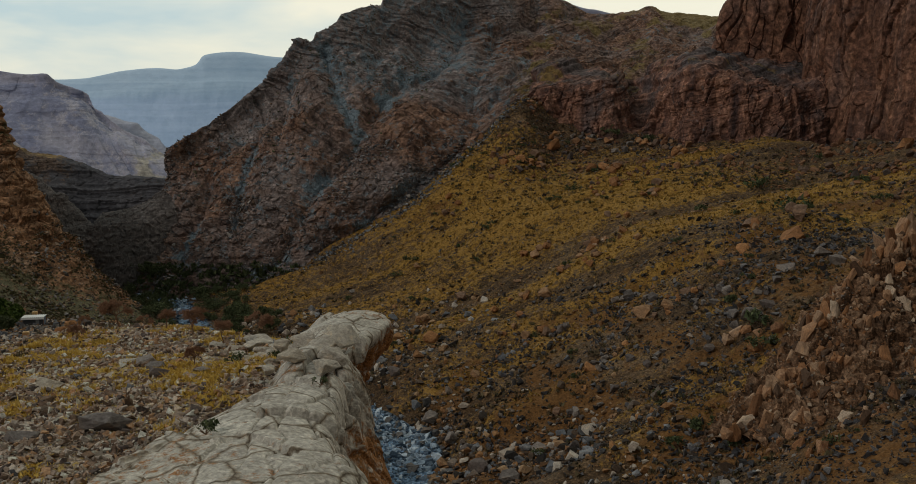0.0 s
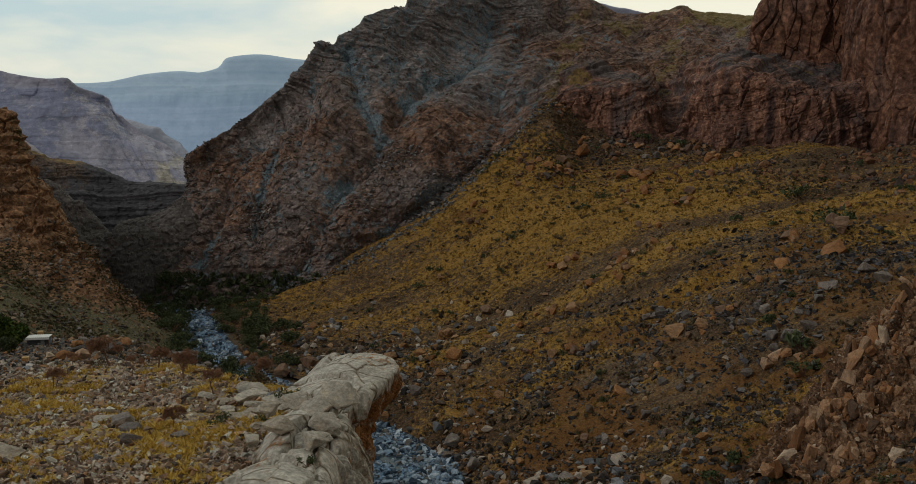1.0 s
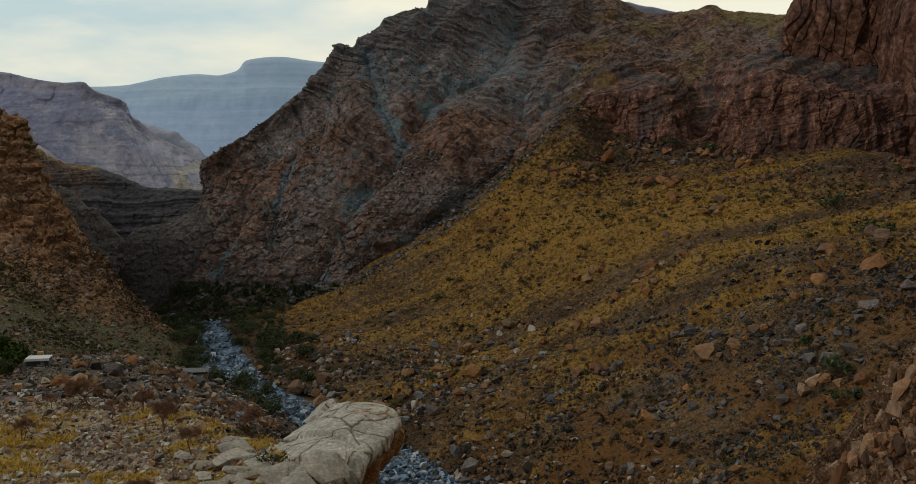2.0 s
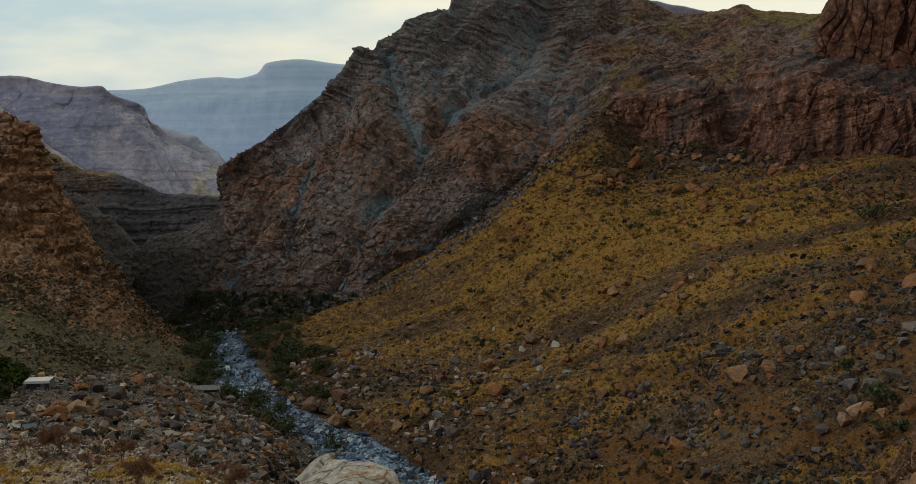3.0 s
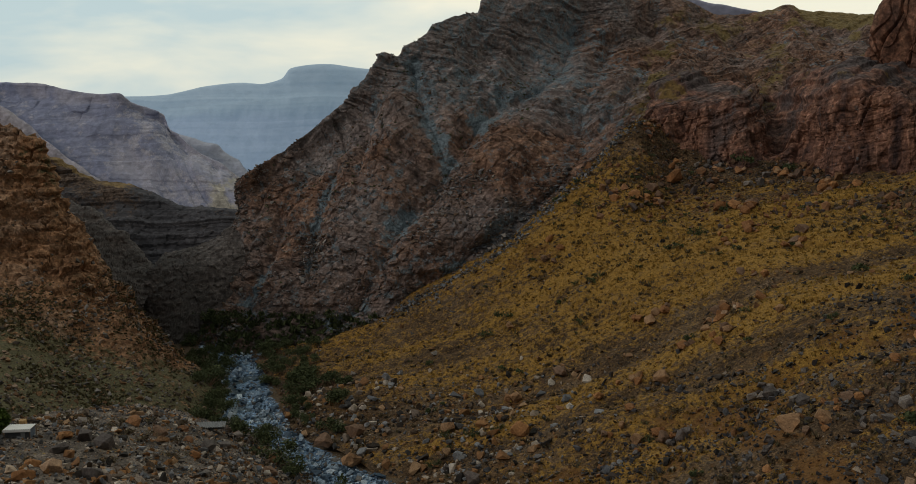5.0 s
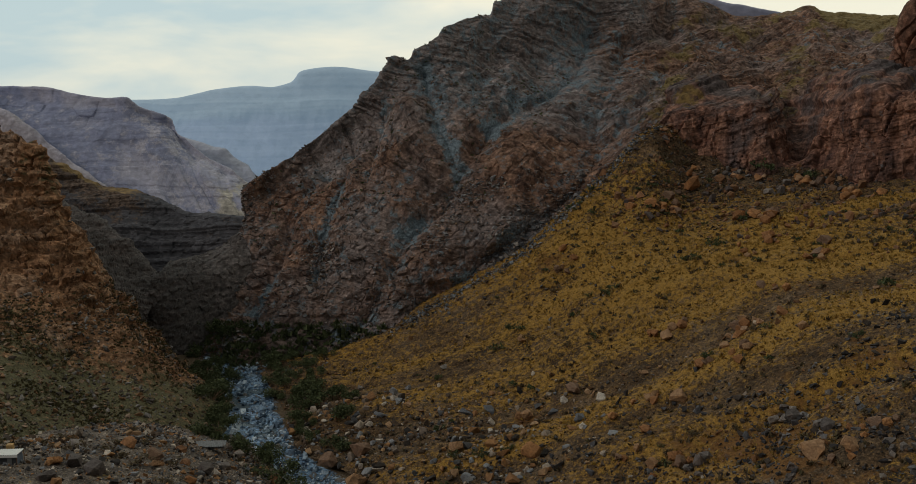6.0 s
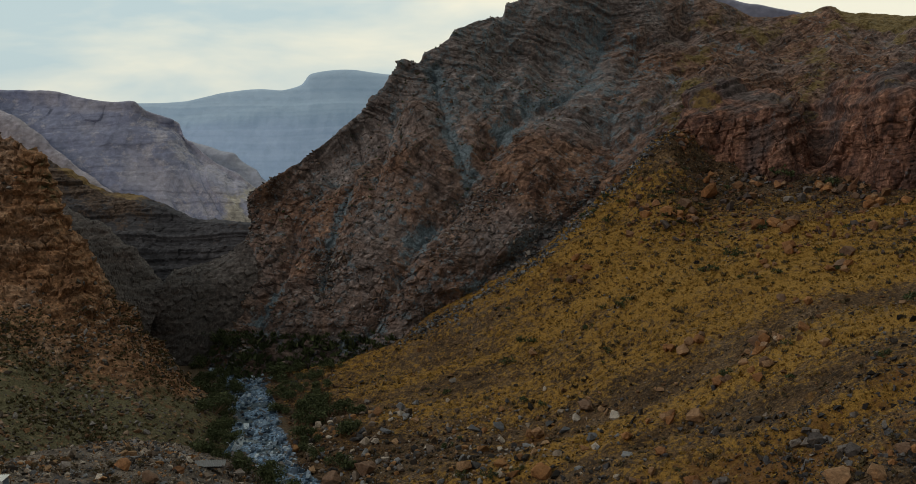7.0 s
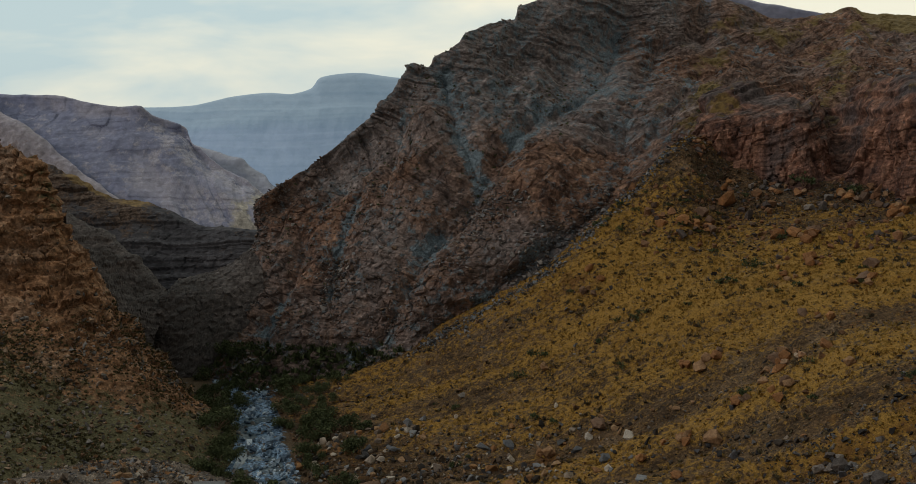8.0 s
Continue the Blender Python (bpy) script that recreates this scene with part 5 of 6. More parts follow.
rubble("mountain_blocks", spots(GRIDS["mountain"], 11000, lambda p: np.clip(0.4 + 1.4 * fbm(p, 22, 4, seed=112), 0.04, 2) * (p[:, 1] < 600) * (p[:, 0] > -150) * (p[:, 0] < 150), RNG), sizes_of(11000, 0.4, 2.2, 2.6), stone_material("mountain_stones", [(0.14, 0.108, 0.094), (0.2, 0.16, 0.145), (0.16, 0.105, 0.075), (0.25, 0.215, 0.2), (0.11, 0.088, 0.08), (0.2, 0.13, 0.09)]), "brown and grey blocks lodged on the mountain's ledges", "stones", corners=7)


# ---- single boulders ----
def ground_at(x, y, reach=2.5):
    """The highest land at (x, y)."""
    best = None
    for name in ("hillside", "terrace", "limestone_ledge", "rock_outcrop", "rocky_hill", "riverbed", "mountain", "cliff_band"):
        g = GRIDS[name].reshape(-1, 3)
        d = (g[:, 0] - x) ** 2 + (g[:, 1] - y) ** 2
        near = d < max(reach**2 * 0.25, d.min() + 0.3)
        if d.min() < reach**2:
            z = g[near, 2].max() if name in ("limestone_ledge",) else g[d.argmin(), 2]
            best = z if best is None else max(best, z)
    return 0.0 if best is None else best


BOULDERS = {}


def boulder_mesh(kind, k, material):
    """A weathered block: a hull with worn edges, cracks and an uneven surface."""
    key = (kind, k)
    if key not in BOULDERS:
        v, f = hull_rock(900 + k * 7 + len(kind), 13 + k % 3, 0.65)
        bm = bmesh.new()
        vs = [bm.verts.new(q) for q in v]
        for t in f:
            bm.faces.new([vs[i] for i in t])
        bmesh.ops.dissolve_limit(bm, angle_limit=radians(14), verts=bm.verts, edges=bm.edges)
        bmesh.ops.bevel(bm, geom=list(bm.edges), offset=0.05 if kind == "white" else 0.025, segments=1, profile=0.5, affect="EDGES")
        bmesh.ops.triangulate(bm, faces=bm.faces)
        for most in (0.7, 0.4):
            bmesh.ops.subdivide_edges(bm, edges=[e for e in bm.edges if e.calc_length() > most], cuts=1, use_grid_fill=True)
            bmesh.ops.triangulate(bm, faces=bm.faces)
        co = np.array([q.co[:] for q in bm.verts])
        co = co * (1 + 0.12 * jointed(co + k, (0.8, 0.8, 0.7), k + 40, 0.18, 0.4, 1.2)[:, None] + 0.06 * fbm(co + k * 5.1, 0.5, 3, 0.6, seed=k)[:, None]) * np.array([1, 0.85, 0.75])
        for q, c in zip(bm.verts, co):
            q.co = c
        me = bpy.data.meshes.new("boulder")
        for t in bm.faces:
            t.smooth = False
        bm.to_mesh(me)
        bm.free()
        me.materials.append(material)
        BOULDERS[key] = me
    return BOULDERS[key]


def boulder(x, y, size, kind, k, label, turn=0.0, squash=1.0, group="", z=None):
    material = {"brown": BOULDER_BROWN, "grey": BOULDER_GREY, "white": BOULDER_WHITE, "tan": BOULDER_TAN}[kind]
    ob = new("boulder", boulder_mesh(kind, k % 6, material))
    zz = ground_at(x, y) if z is None else z
    ob.matrix_world = pose(x, y, zz + 0.18 * size * squash, 0, 0, turn) @ Matrix.Diagonal((size / 2, size / 2, size / 2 * squash, 1))
    return tagged(ob, label, "boulder", group)


# (x, y, width) of the large boulders that stand out
for i, (x, y, s) in enumerate([(86, 313, 5.5), (101, 318, 10), (59, 292, 5), (53, 296, 7), (26, 262, 4), (-9, 340, 6), (169, 400, 9), (-56, 342, 8), (-66, 351, 6), (-58, 356, 7), (77, 409, 6), (-4, 450, 4), (-4, 262, 5), (36, 275, 5), (-30, 352, 5), (20, 330, 4), (60, 350, 4), (110, 345, 6), (95, 335, 5), (120, 365, 5), (5, 300, 4), (66, 300, 4), (110.4, 334, 9), (30, 383, 3.8), (46, 364, 5), (12, 345, 4), (29, 345, 5), (20, 459, 5), (33, 462, 6.5), (43, 474, 8), (-16, 411, 5), (58, 364, 4.5), (63, 423, 5), (1.5, 371, 6), (-12, 369, 5), (72, 250, 4.5), (78, 307, 3.2), (93, 336, 5)]):
    boulder(x, y, s, "brown", i, "rust-brown angular boulder on the grassy slope", 40 * i, 0.9 + 0.1 * (i % 3), "large brown boulders")
for i, (x, y, s) in enumerate([(90, 285, 6), (105, 288, 6), (5, 250, 7), (20, 250, 5), (-8, 290, 6), (-2, 275, 5), (76, 262, 4), (80, 268, 5), (72, 270, 4), (2, 268, 4), (12, 240, 6), (28, 244, 4), (-28, 330, 4), (-20, 318, 5), (40, 262, 3.5), (52, 268, 3), (63, 258, 3.5), (71, 264, 3.6), (103, 295, 6.3), (45.5, 272, 3.6), (75, 266, 6), (-96, 257, 5), (-92, 268, 5.5)]):
    boulder(x, y, s, "grey", i, "dark grey weathered boulder among the slope's rubble", 55 * i, 0.85 + 0.1 * (i % 3), "large grey boulders")
for i, (x, y, s) in enumerate([(-30, 86.5, 5.2), (-35, 116, 3.4), (-31, 106, 3), (-36, 84, 3.2), (-41, 78, 4), (-27, 108, 2.2), (-48, 96, 2.5), (-33, 112, 2.6)]):
    boulder(x, y, s, "grey", i + 3, "low grey-brown boulder on the stony terrace", 70 * i + 20, 0.62, "terrace boulders")
for i, (x, y, s, q) in enumerate([(-43, 106, 4.5, 0.3), (-46, 108, 4, 0.28), (-52, 112, 4, 0.3), (-38, 118, 3, 0.35), (-24, 124, 4, 0.4), (-25, 130, 5, 0.35), (-27, 136, 4, 0.4), (-24, 118, 3.4, 0.5), (-23, 141, 6, 0.35), (-30, 128, 3, 0.4), (-22, 119, 3, 0.5), (-23, 122, 3.2, 0.4), (-12.6, 113, 4.4, 0.8), (-14.6, 108, 4.2, 0.7), (-12.8, 103.5, 4, 0.8), (-16.5, 111, 3.6, 0.6), (-17.6, 106, 3.2, 0.6), (-14.6, 117, 4, 0.6), (-18, 115, 3.2, 0.5), (-19.6, 109, 2.6, 0.6), (-16.2, 100.5, 3.4, 0.6), (-12.8, 98.5, 3.2, 0.8), (-19.2, 101.5, 2.6, 0.6), (-20, 119, 3.4, 0.45), (-17.6, 120.5, 3.6, 0.45), (-21, 123.5, 4.6, 0.35), (-24, 126, 4.2, 0.35), (-22.8, 119.5, 3, 0.4), (-25.4, 121, 2.8, 0.4), (-27, 124.5, 3.4, 0.35)]):
    boulder(x, y, s, "white", i, "pale flat limestone slab beside yellow grass", 33 * i, q, "limestone slabs")
for i, (x, y, s) in enumerate([(-75, 330, 6), (-84, 318, 5), (-70, 310, 6.5), (-66, 298, 6), (-82, 300, 7), (-92, 296, 8), (-100, 300, 6), (-88, 340, 5), (-60, 290, 5), (-95, 318, 5), (-108, 290, 6), (-78, 282, 5), (-86, 299, 4), (-70, 267, 4.2), (-87, 286, 4.5), (-67, 246, 4.4), (-69, 241, 4.8), (-92, 239, 5), (-80, 234, 2.7), (-96.8, 269, 7.5), (-100.5, 268, 5), (-87.2, 237, 7), (-81.5, 240, 6.5), (-86.4, 226, 6), (-92, 232, 4), (-84, 222, 3.5)]):
    boulder(x, y, 0.75 * s, ("tan", "grey", "brown")[i % 3], i, "rough block on the rubble bank above the stream", 64 * i, 0.85, "bank blocks")

FURROW = spline([(-62, 450, 0), (-36, 458, 0), (-12, 470, 0), (6, 482, 0), (20, 489, 0), (29, 493, 0)], 200)


def furrow_weight(p):
    q = FURROW[::3]
    return np.concatenate([np.exp(-((np.hypot(a[:, :1] - q[:, 0], a[:, 1:2] - q[:, 1]).min(1) / 3.5) ** 2)) for a in np.array_split(p, 40)])


rubble("furrow_rubble", spots(GRIDS["hillside"], 1800, furrow_weight, RNG), sizes_of(1800, 0.5, 2.4, 2.3), stone_material("furrow_stones", [(0.12, 0.14, 0.165), (0.2, 0.22, 0.25), (0.06, 0.062, 0.07), (0.3, 0.31, 0.33), (0.15, 0.12, 0.1)]), "blue-grey stones shed into the furrow below the mountain", "stones", 0.7, corners=7)
# broken knots of rock on the slope: x, y, breadth, how many blocks, kind
RC = np.random.default_rng(31)
for x, y, wide, count, kind in [(75.4, 402, 7, 5, "brown"), (31, 384, 7, 5, "brown"), (47.2, 373, 6, 5, "brown"), (51.5, 369, 5, 4, "tan"), (58.4, 386, 5, 4, "brown"), (37, 355, 6, 5, "brown"), (43.6, 351, 5, 4, "brown"), (91.9, 333, 5, 3, "brown"), (54.8, 414, 5, 4, "brown"), (62.7, 418, 6, 4, "brown"), (57.6, 290, 4.5, 3, "brown"), (62.2, 301, 4, 3, "brown"), (56, 305, 6, 4, "grey"), (52, 319, 6, 5, "grey"), (47.9, 290, 4.5, 5, "grey"), (44.8, 282, 4, 3, "brown"), (39.4, 280, 5, 4, "grey"), (51.3, 267, 4, 4, "grey"), (75.4, 290, 7, 6, "grey"), (71.8, 298, 5, 4, "brown"), (71.7, 257, 7, 5, "tan"), (14.6, 320, 6, 4, "brown"), (24.3, 314, 6, 4, "brown"), (30, 310, 6, 5, "grey"), (18.7, 347, 5, 4, "brown"), (23.5, 347, 5, 4, "brown"), (-3.6, 442, 6, 4, "brown"), (32.5, 459, 8, 7, "brown"), (93, 458, 9, 7, "brown"), (66, 446, 9, 7, "brown"), (57, 485, 7, 6, "grey"), (66, 484, 7, 6, "tan"), (84, 474, 7, 6, "brown"), (44, 482, 6, 6, "brown"), (100, 450, 7, 5, "brown"), (75, 470, 7, 6, "grey"), (66, 286, 5, 4, "grey"), (84, 276, 6, 5, "grey"), (33, 258, 5, 4, "grey")]:
    for j in range(count):
        size = wide * RC.uniform(0.34, 0.72)
        boulder(x + RC.normal() * 0.36 * wide, y + RC.normal() * 0.36 * wide, size, kind, int(RC.integers(0, 6)), {"brown": "rust-brown split block in a knot of broken rock", "tan": "pale tan split block in a knot of broken rock", "grey": "dark grey split block in a knot of broken rock"}[kind], RC.uniform(0, 360), RC.uniform(0.75, 1.35), "knots of broken rock")
for i, (x, y, size) in enumerate([(-66.5, 231, 4.6), (-64.4, 234.5, 3.8), (-60, 231.5, 3.4)]):
    boulder(x, y, size, "white", i + 2, "pale flat limestone slab on the rubble bank", 50 * i, 0.4, "limestone slabs")

rubble("outcrop_rubble", spots(GRIDS["rock_outcrop"], 5500, lambda p: np.clip(0.5 + fbm(p, 8, 3, seed=109), 0.05, 2), RNG), sizes_of(5500, 0.35, 2.0, 2.3), stone_material("outcrop_stones", [(0.24, 0.125, 0.062), (0.34, 0.21, 0.125), (0.09, 0.06, 0.042), (0.42, 0.34, 0.26), (0.16, 0.13, 0.11), (0.3, 0.15, 0.068)]), "tan and brown broken stones lying on the outcrop", "stones", 0.8, corners=7)
# the tall slabs and broken blocks that make up the outcrop
CRAGS = {}


def crag_mesh(k):
    """A split slab: an angular hull with a broken surface."""
    if k not in CRAGS:
        v, f = hull_rock(300 + k, 12 + k % 4, 0.75)
        bm = bmesh.new()
        vs = [bm.verts.new(q) for q in v]
        for t in f:
            bm.faces.new([vs[i] for i in t])
        for cuts, most in ((1, 0.9), (1, 0.5)):
            bmesh.ops.subdivide_edges(bm, edges=[e for e in bm.edges if e.calc_length() > most], cuts=cuts, use_grid_fill=True)
            bmesh.ops.triangulate(bm, faces=bm.faces)
        co = np.array([q.co[:] for q in bm.verts])
        co = co * (1 + 0.16 * jointed(co + k, (0.6, 0.6, 1.2), k, 0.2, 0.5, 1.4)[:, None] + 0.06 * fbm(co + k * 3.3, 0.5, 3, 0.6, seed=k)[:, None])
        for q, w in zip(bm.verts, co):
            q.co = w
        me = bpy.data.meshes.new("block")
        bm.to_mesh(me)
        bm.free()
        me.materials.append(BOULDER_TAN)
        CRAGS[k] = me
    return CRAGS[k]


def crag(x, y, wide, tall, k, rng):
    ob = new("block", crag_mesh(k % 14))
    ob.matrix_world = Matrix.Translation((x, y, ground_at(x, y, 3) + 0.1 * tall)) @ pose(0, 0, 0, rng.normal() * 14, 14 + rng.normal() * 14, 25 + rng.normal() * 45) @ Matrix.Diagonal((wide * 0.5, wide * 0.5 * rng.uniform(0.7, 1.1), tall * 0.5, 1))
    ob.parent = outcrop


R3 = np.random.default_rng(23)
# the largest slabs: x, y, width and height
for i, (x, y, w, h) in enumerate([(103, 243, 6.8, 11.7), (98, 240, 5.4, 13.0), (100, 237, 4.6, 10.4), (106, 240, 6.8, 10.4), (94, 240, 4.1, 7.8), (109, 238, 5.4, 9.1), (90, 237, 4.3, 7.2), (87, 236, 4.1, 5.9), (82, 230, 5.7, 8.5), (78, 229, 6.2, 7.2), (74, 229, 4.1, 5.2), (84, 234, 3.8, 6.5), (79, 233, 3.5, 6.0), (66, 222, 6.8, 6.5), (62, 219, 5.4, 5.9), (70, 222, 6.1, 5.9), (75, 219, 6.8, 5.2), (90, 226, 5.4, 4.7), (96, 229, 5.4, 5.2), (58, 214, 5.4, 4.7)]):
    for j in range(3):
        crag(x + (j - 1) * 0.36 * w + R3.normal() * 0.3, y + R3.normal() * 0.5, 0.55 * w, h * R3.uniform(0.65, 1.1), 3 * i + j, R3)
crest, right = spline(OC_CREST, 120), spline(OC_RIGHT, 120)
for i in range(270):
    u, w = R3.integers(0, 120), R3.random() ** 1.6 * 0.9
    c = crest[u] * (1 - w) + right[u] * w
    s = 0.8 + 2.6 * R3.random() ** 2.6
    crag(c[0] + R3.normal() * 1.5, c[1] + R3.normal() * 1.5, s, s * R3.uniform(0.8, 2.1), i, R3)

# ---- plants ----
def tube(verts, faces, a, b, ra, rb, sides=5):
    """A tapered limb from a to b, added to the lists."""
    d = (b - a) / (np.linalg.norm(b - a) + 1e-9)
    s = np.cross(d, [0.3, 0.9, 0.2])
    s /= np.linalg.norm(s) + 1e-9
    t = np.cross(d, s)
    k = len(verts)
    for c, r in ((a, ra), (b, rb)):
        for i in range(sides):
            w = 2 * math.pi * i / sides
            verts.append(c + r * (math.cos(w) * s + math.sin(w) * t))
    for i in range(sides):
        j = (i + 1) % sides
        faces.append((k + i, k + j, k + sides + j))
        faces.append((k + i, k + sides + j, k + sides + i))


def grow(rng, wood, twigs, start, way, length, r, depth, flat):
    mid = start + way * length * 0.5 + rng.normal(size=3) * length * 0.07
    end = start + way * length + rng.normal(size=3) * length * 0.05
    tube(*wood, start, mid, r, r * 0.8)
    tube(*wood, mid, end, r * 0.8, r * 0.55)
    if depth == 0:
        for _ in range(8):
            w = way + rng.normal(size=3) * 0.75
            w[2] += 0.15
            w /= np.linalg.norm(w)
            tip = end + w * length * rng.uniform(0.5, 1.1)
            tube(*twigs, end, tip, 0.022, 0.01, 3)
            for _ in range(6):
                q = w + rng.normal(size=3) * 0.7
                c = end + (tip - end) * rng.uniform(0.3, 1)
                tube(*twigs, c, c + q / np.linalg.norm(q) * length * 0.6, 0.014, 0.006, 3)
        return
    for _ in range(3):
        w = way + rng.normal(size=3) * 0.55
        w[2] = w[2] * flat + 0.22
        w /= np.linalg.norm(w)
        grow(rng, wood, twigs, end, w, length * rng.uniform(0.6, 0.85), r * 0.55, depth - 1, flat)


def parted(name, parts, label, category, group=""):
    """An Empty with its part meshes: parts are (name, mesh)."""
    ob = new(name)
    for n, me in parts:
        new(n, me).parent = ob
    return tagged(ob, label, category, group)


def dry_tree(seed, height, label, flat=0.75):
    rng = np.random.default_rng(seed)
    wood, twigs = ([], []), ([], [])
    base = np.array([0.0, 0, -0.2])
    for k in range(rng.integers(1, 3)):
        lean = np.array([rng.normal() * 0.22, rng.normal() * 0.22, 1.0])
        fork = base + lean * rng.uniform(1.2, 1.5)
        mid = (base + fork) / 2 + rng.normal(size=3) * 0.06
        tube(*wood, base, mid, 0.075, 0.065)
        tube(*wood, mid, fork, 0.065, 0.055)
        for _ in range(4):
            way = np.array([rng.normal() * 0.6, rng.normal() * 0.6, 0.8])
            grow(rng, wood, twigs, fork, way / np.linalg.norm(way), 0.55, 0.042, 2, flat)
    top = max(v[2] for v in twigs[0])
    k = height / top
    meshes = [mesh_from(n, np.array(a[0]) * k, np.array(a[1]), m) for n, a, m in (("trunk", wood, BARK), ("crown", twigs, TWIG_RED))]
    return parted("dry_tree", [("trunk", meshes[0]), ("crown", meshes[1])], label, "tree", "bare trees on the terrace")


def leaf_points(rng, n, size, lumps=6, leaf=0.18, low=-0.2):
    """Leaves in several uneven clumps within size (3): vertices and triangles."""
    centres = rng.normal(size=(lumps, 3)) * np.array([0.5, 0.5, 0.28])
    centres[:, 2] = np.abs(centres[:, 2]) + 0.35
    rad = rng.uniform(0.3, 0.55, lumps)
    i = rng.integers(0, lumps, n)
    q = rng.normal(size=(n, 3))
    q /= np.linalg.norm(q, axis=1, keepdims=True)
    c = (centres[i] + q * (rad[i] * rng.random(n) ** 0.45)[:, None]) * np.array(size)
    c[:, 2] = np.maximum(c[:, 2], 0.04 * size[2])
    a, b = rng.normal(size=(2, n, 3)) * leaf
    v = np.stack([c - a * 0.5, c + a * 0.5, c + b], 1)
    return v.reshape(-1, 3), np.arange(3 * n).reshape(n, 3)


def shrub(seed, size, material, label, leaves=260, leaf=0.16, group=""):
    rng = np.random.default_rng(seed)
    v, f = leaf_points(rng, leaves, size, 6, leaf * max(size))
    stems = ([], [])
    for _ in range(7):
        w = rng.normal(size=3) * np.array([0.5, 0.5, 0.1]) * np.array(size)
        tube(*stems, np.array([0, 0, -0.3]), np.array([w[0], w[1], size[2] * rng.uniform(0.4, 0.8)]), 0.05, 0.02, 4)
    return parted("shrub", [("stem", mesh_from("stem", np.array(stems[0]), np.array(stems[1]), BARK)), ("foliage", mesh_from("foliage", v, f, material))], label, "shrub", group)


def leafy_tree(seed, height, material, label, leaves=2600):
    rng = np.random.default_rng(seed)
    wood, rest = ([], []), ([], [])
    way = np.array([rng.normal() * 0.1, rng.normal() * 0.1, 1.0])
    grow(rng, wood, rest, np.array([0.0, 0, -0.3]), way, height * 0.28, height * 0.035, 2, 0.8)
    v, f = leaf_points(rng, leaves, (height * 0.62, height * 0.62, height * 0.8), 13, 0.07 * height)
    v[:, 2] += height * 0.12
    return parted("tree", [("trunk", mesh_from("trunk", np.array(wood[0]), np.array(wood[1]), BARK)), ("crown", mesh_from("crown", v, f, material))], label, "tree")


def plant(ob, places, rng, least=0.7, most=1.3, first=True):
    """Stand ob and copies of it at the places (n, 3)."""
    for i, (x, y, z) in enumerate(places):
        k = rng.uniform(least, most)
        m = pose(x, y, z, 0, 0, rng.uniform(0, 360)) @ Matrix.Diagonal((k, k, k * rng.uniform(0.85, 1.15), 1))
        if i == 0 and first:
            ob.matrix_world = m
        else:
            c = copy_thing(ob, Matrix.Identity(4))
            c.matrix_world = m


R2 = np.random.default_rng(11)
# bare trees on the terrace: x, y, height
for i, (x, y, h) in enumerate([(-51, 156, 4.8), (-36, 140, 3.8), (-29.1, 128, 3.6), (-52, 139, 3.2), (-28.6, 111.5, 2.6), (-27.5, 141.5, 4.0), (-43.5, 154, 3.2), (-57.5, 159.4, 2.4), (-46, 150, 2.6)]):
    t = dry_tree(40 + i, h, "leafless reddish-brown spreading tree on the stony terrace", 0.9 if i in (1, 6) else 0.6)
    t.matrix_world = pose(x, y, ground_at(x, y), 0, 0, 50 * i)
# shrubs along the stream and on the slopes
thick = [shrub(60 + i, (2.6, 2.4, 2.2), LEAF_DARK, "dense dark green shrub beside the stream bed", 1500, 0.062, "streamside shrubs") for i in range(3)]
places = []
for x, y in [(-135, 436), (-131, 444), (-140, 448), (-136, 428), (-128, 424), (-125, 416), (-120, 400), (-115, 392), (-111, 384), (-106, 372), (-108, 377), (-102, 362), (-100, 416), (-96, 424), (-104, 428), (-108, 438), (-102, 444), (-90, 412), (-86, 400), (-92, 430), (-84, 384), (-80, 378), (-76, 372), (-72, 385), (-88, 420), (-98, 436), (-144, 456), (-138, 456), (-128, 452), (-80, 410), (-66, 362), (-94, 352), (-84, 344), (-88, 348), (-76, 334), (-70, 326), (-116, 404), (-122, 424), (-97, 408), (-112, 446), (-92, 442), (-133, 440), (-130, 432), (-113, 398), (-80, 396), (-74, 400)]:
    places.append((x, y, ground_at(x, y, 4) - 0.2))
for i, t in enumerate(thick):
    plant(t, places[i::3], R2, 1.2, 2.7)
dark = [shrub(70 + i, (1.3, 1.2, 1.0), LEAF_DARK, "small dark green shrub on the stony slope", 200, 0.13, "slope shrubs") for i in range(4)]
dry = [shrub(80 + i, (1.3, 1.3, 1.1), LEAF_DRY, "dry grey-brown shrub on the stony slope", 240, 0.11, "dry shrubs") for i in range(4)]


def shrub_weight(p):
    return np.clip(0.3 + fbm(p, 30, 3, seed=201), 0.02, 1) * (1 + 2 * (p[:, 2] > 55)) * seen(p, 190, 495) * (p[:, 0] < 180)


s1 = spots(GRIDS["hillside"], 150, shrub_weight, R2)
for i, t in enumerate(dark):
    plant(t, s1[i::4], R2, 0.6, 1.7)
s1 = np.concatenate([spots(GRIDS["hillside"], 80, shrub_weight, R2), spots(GRIDS["terrace"], 44, lambda p: seen(p, 75, 360) * (p[:, 0] > -140) * (p[:, 0] < -24), R2)])
for i, t in enumerate(dry):
    plant(t, s1[i::4], R2, 0.6, 1.5)
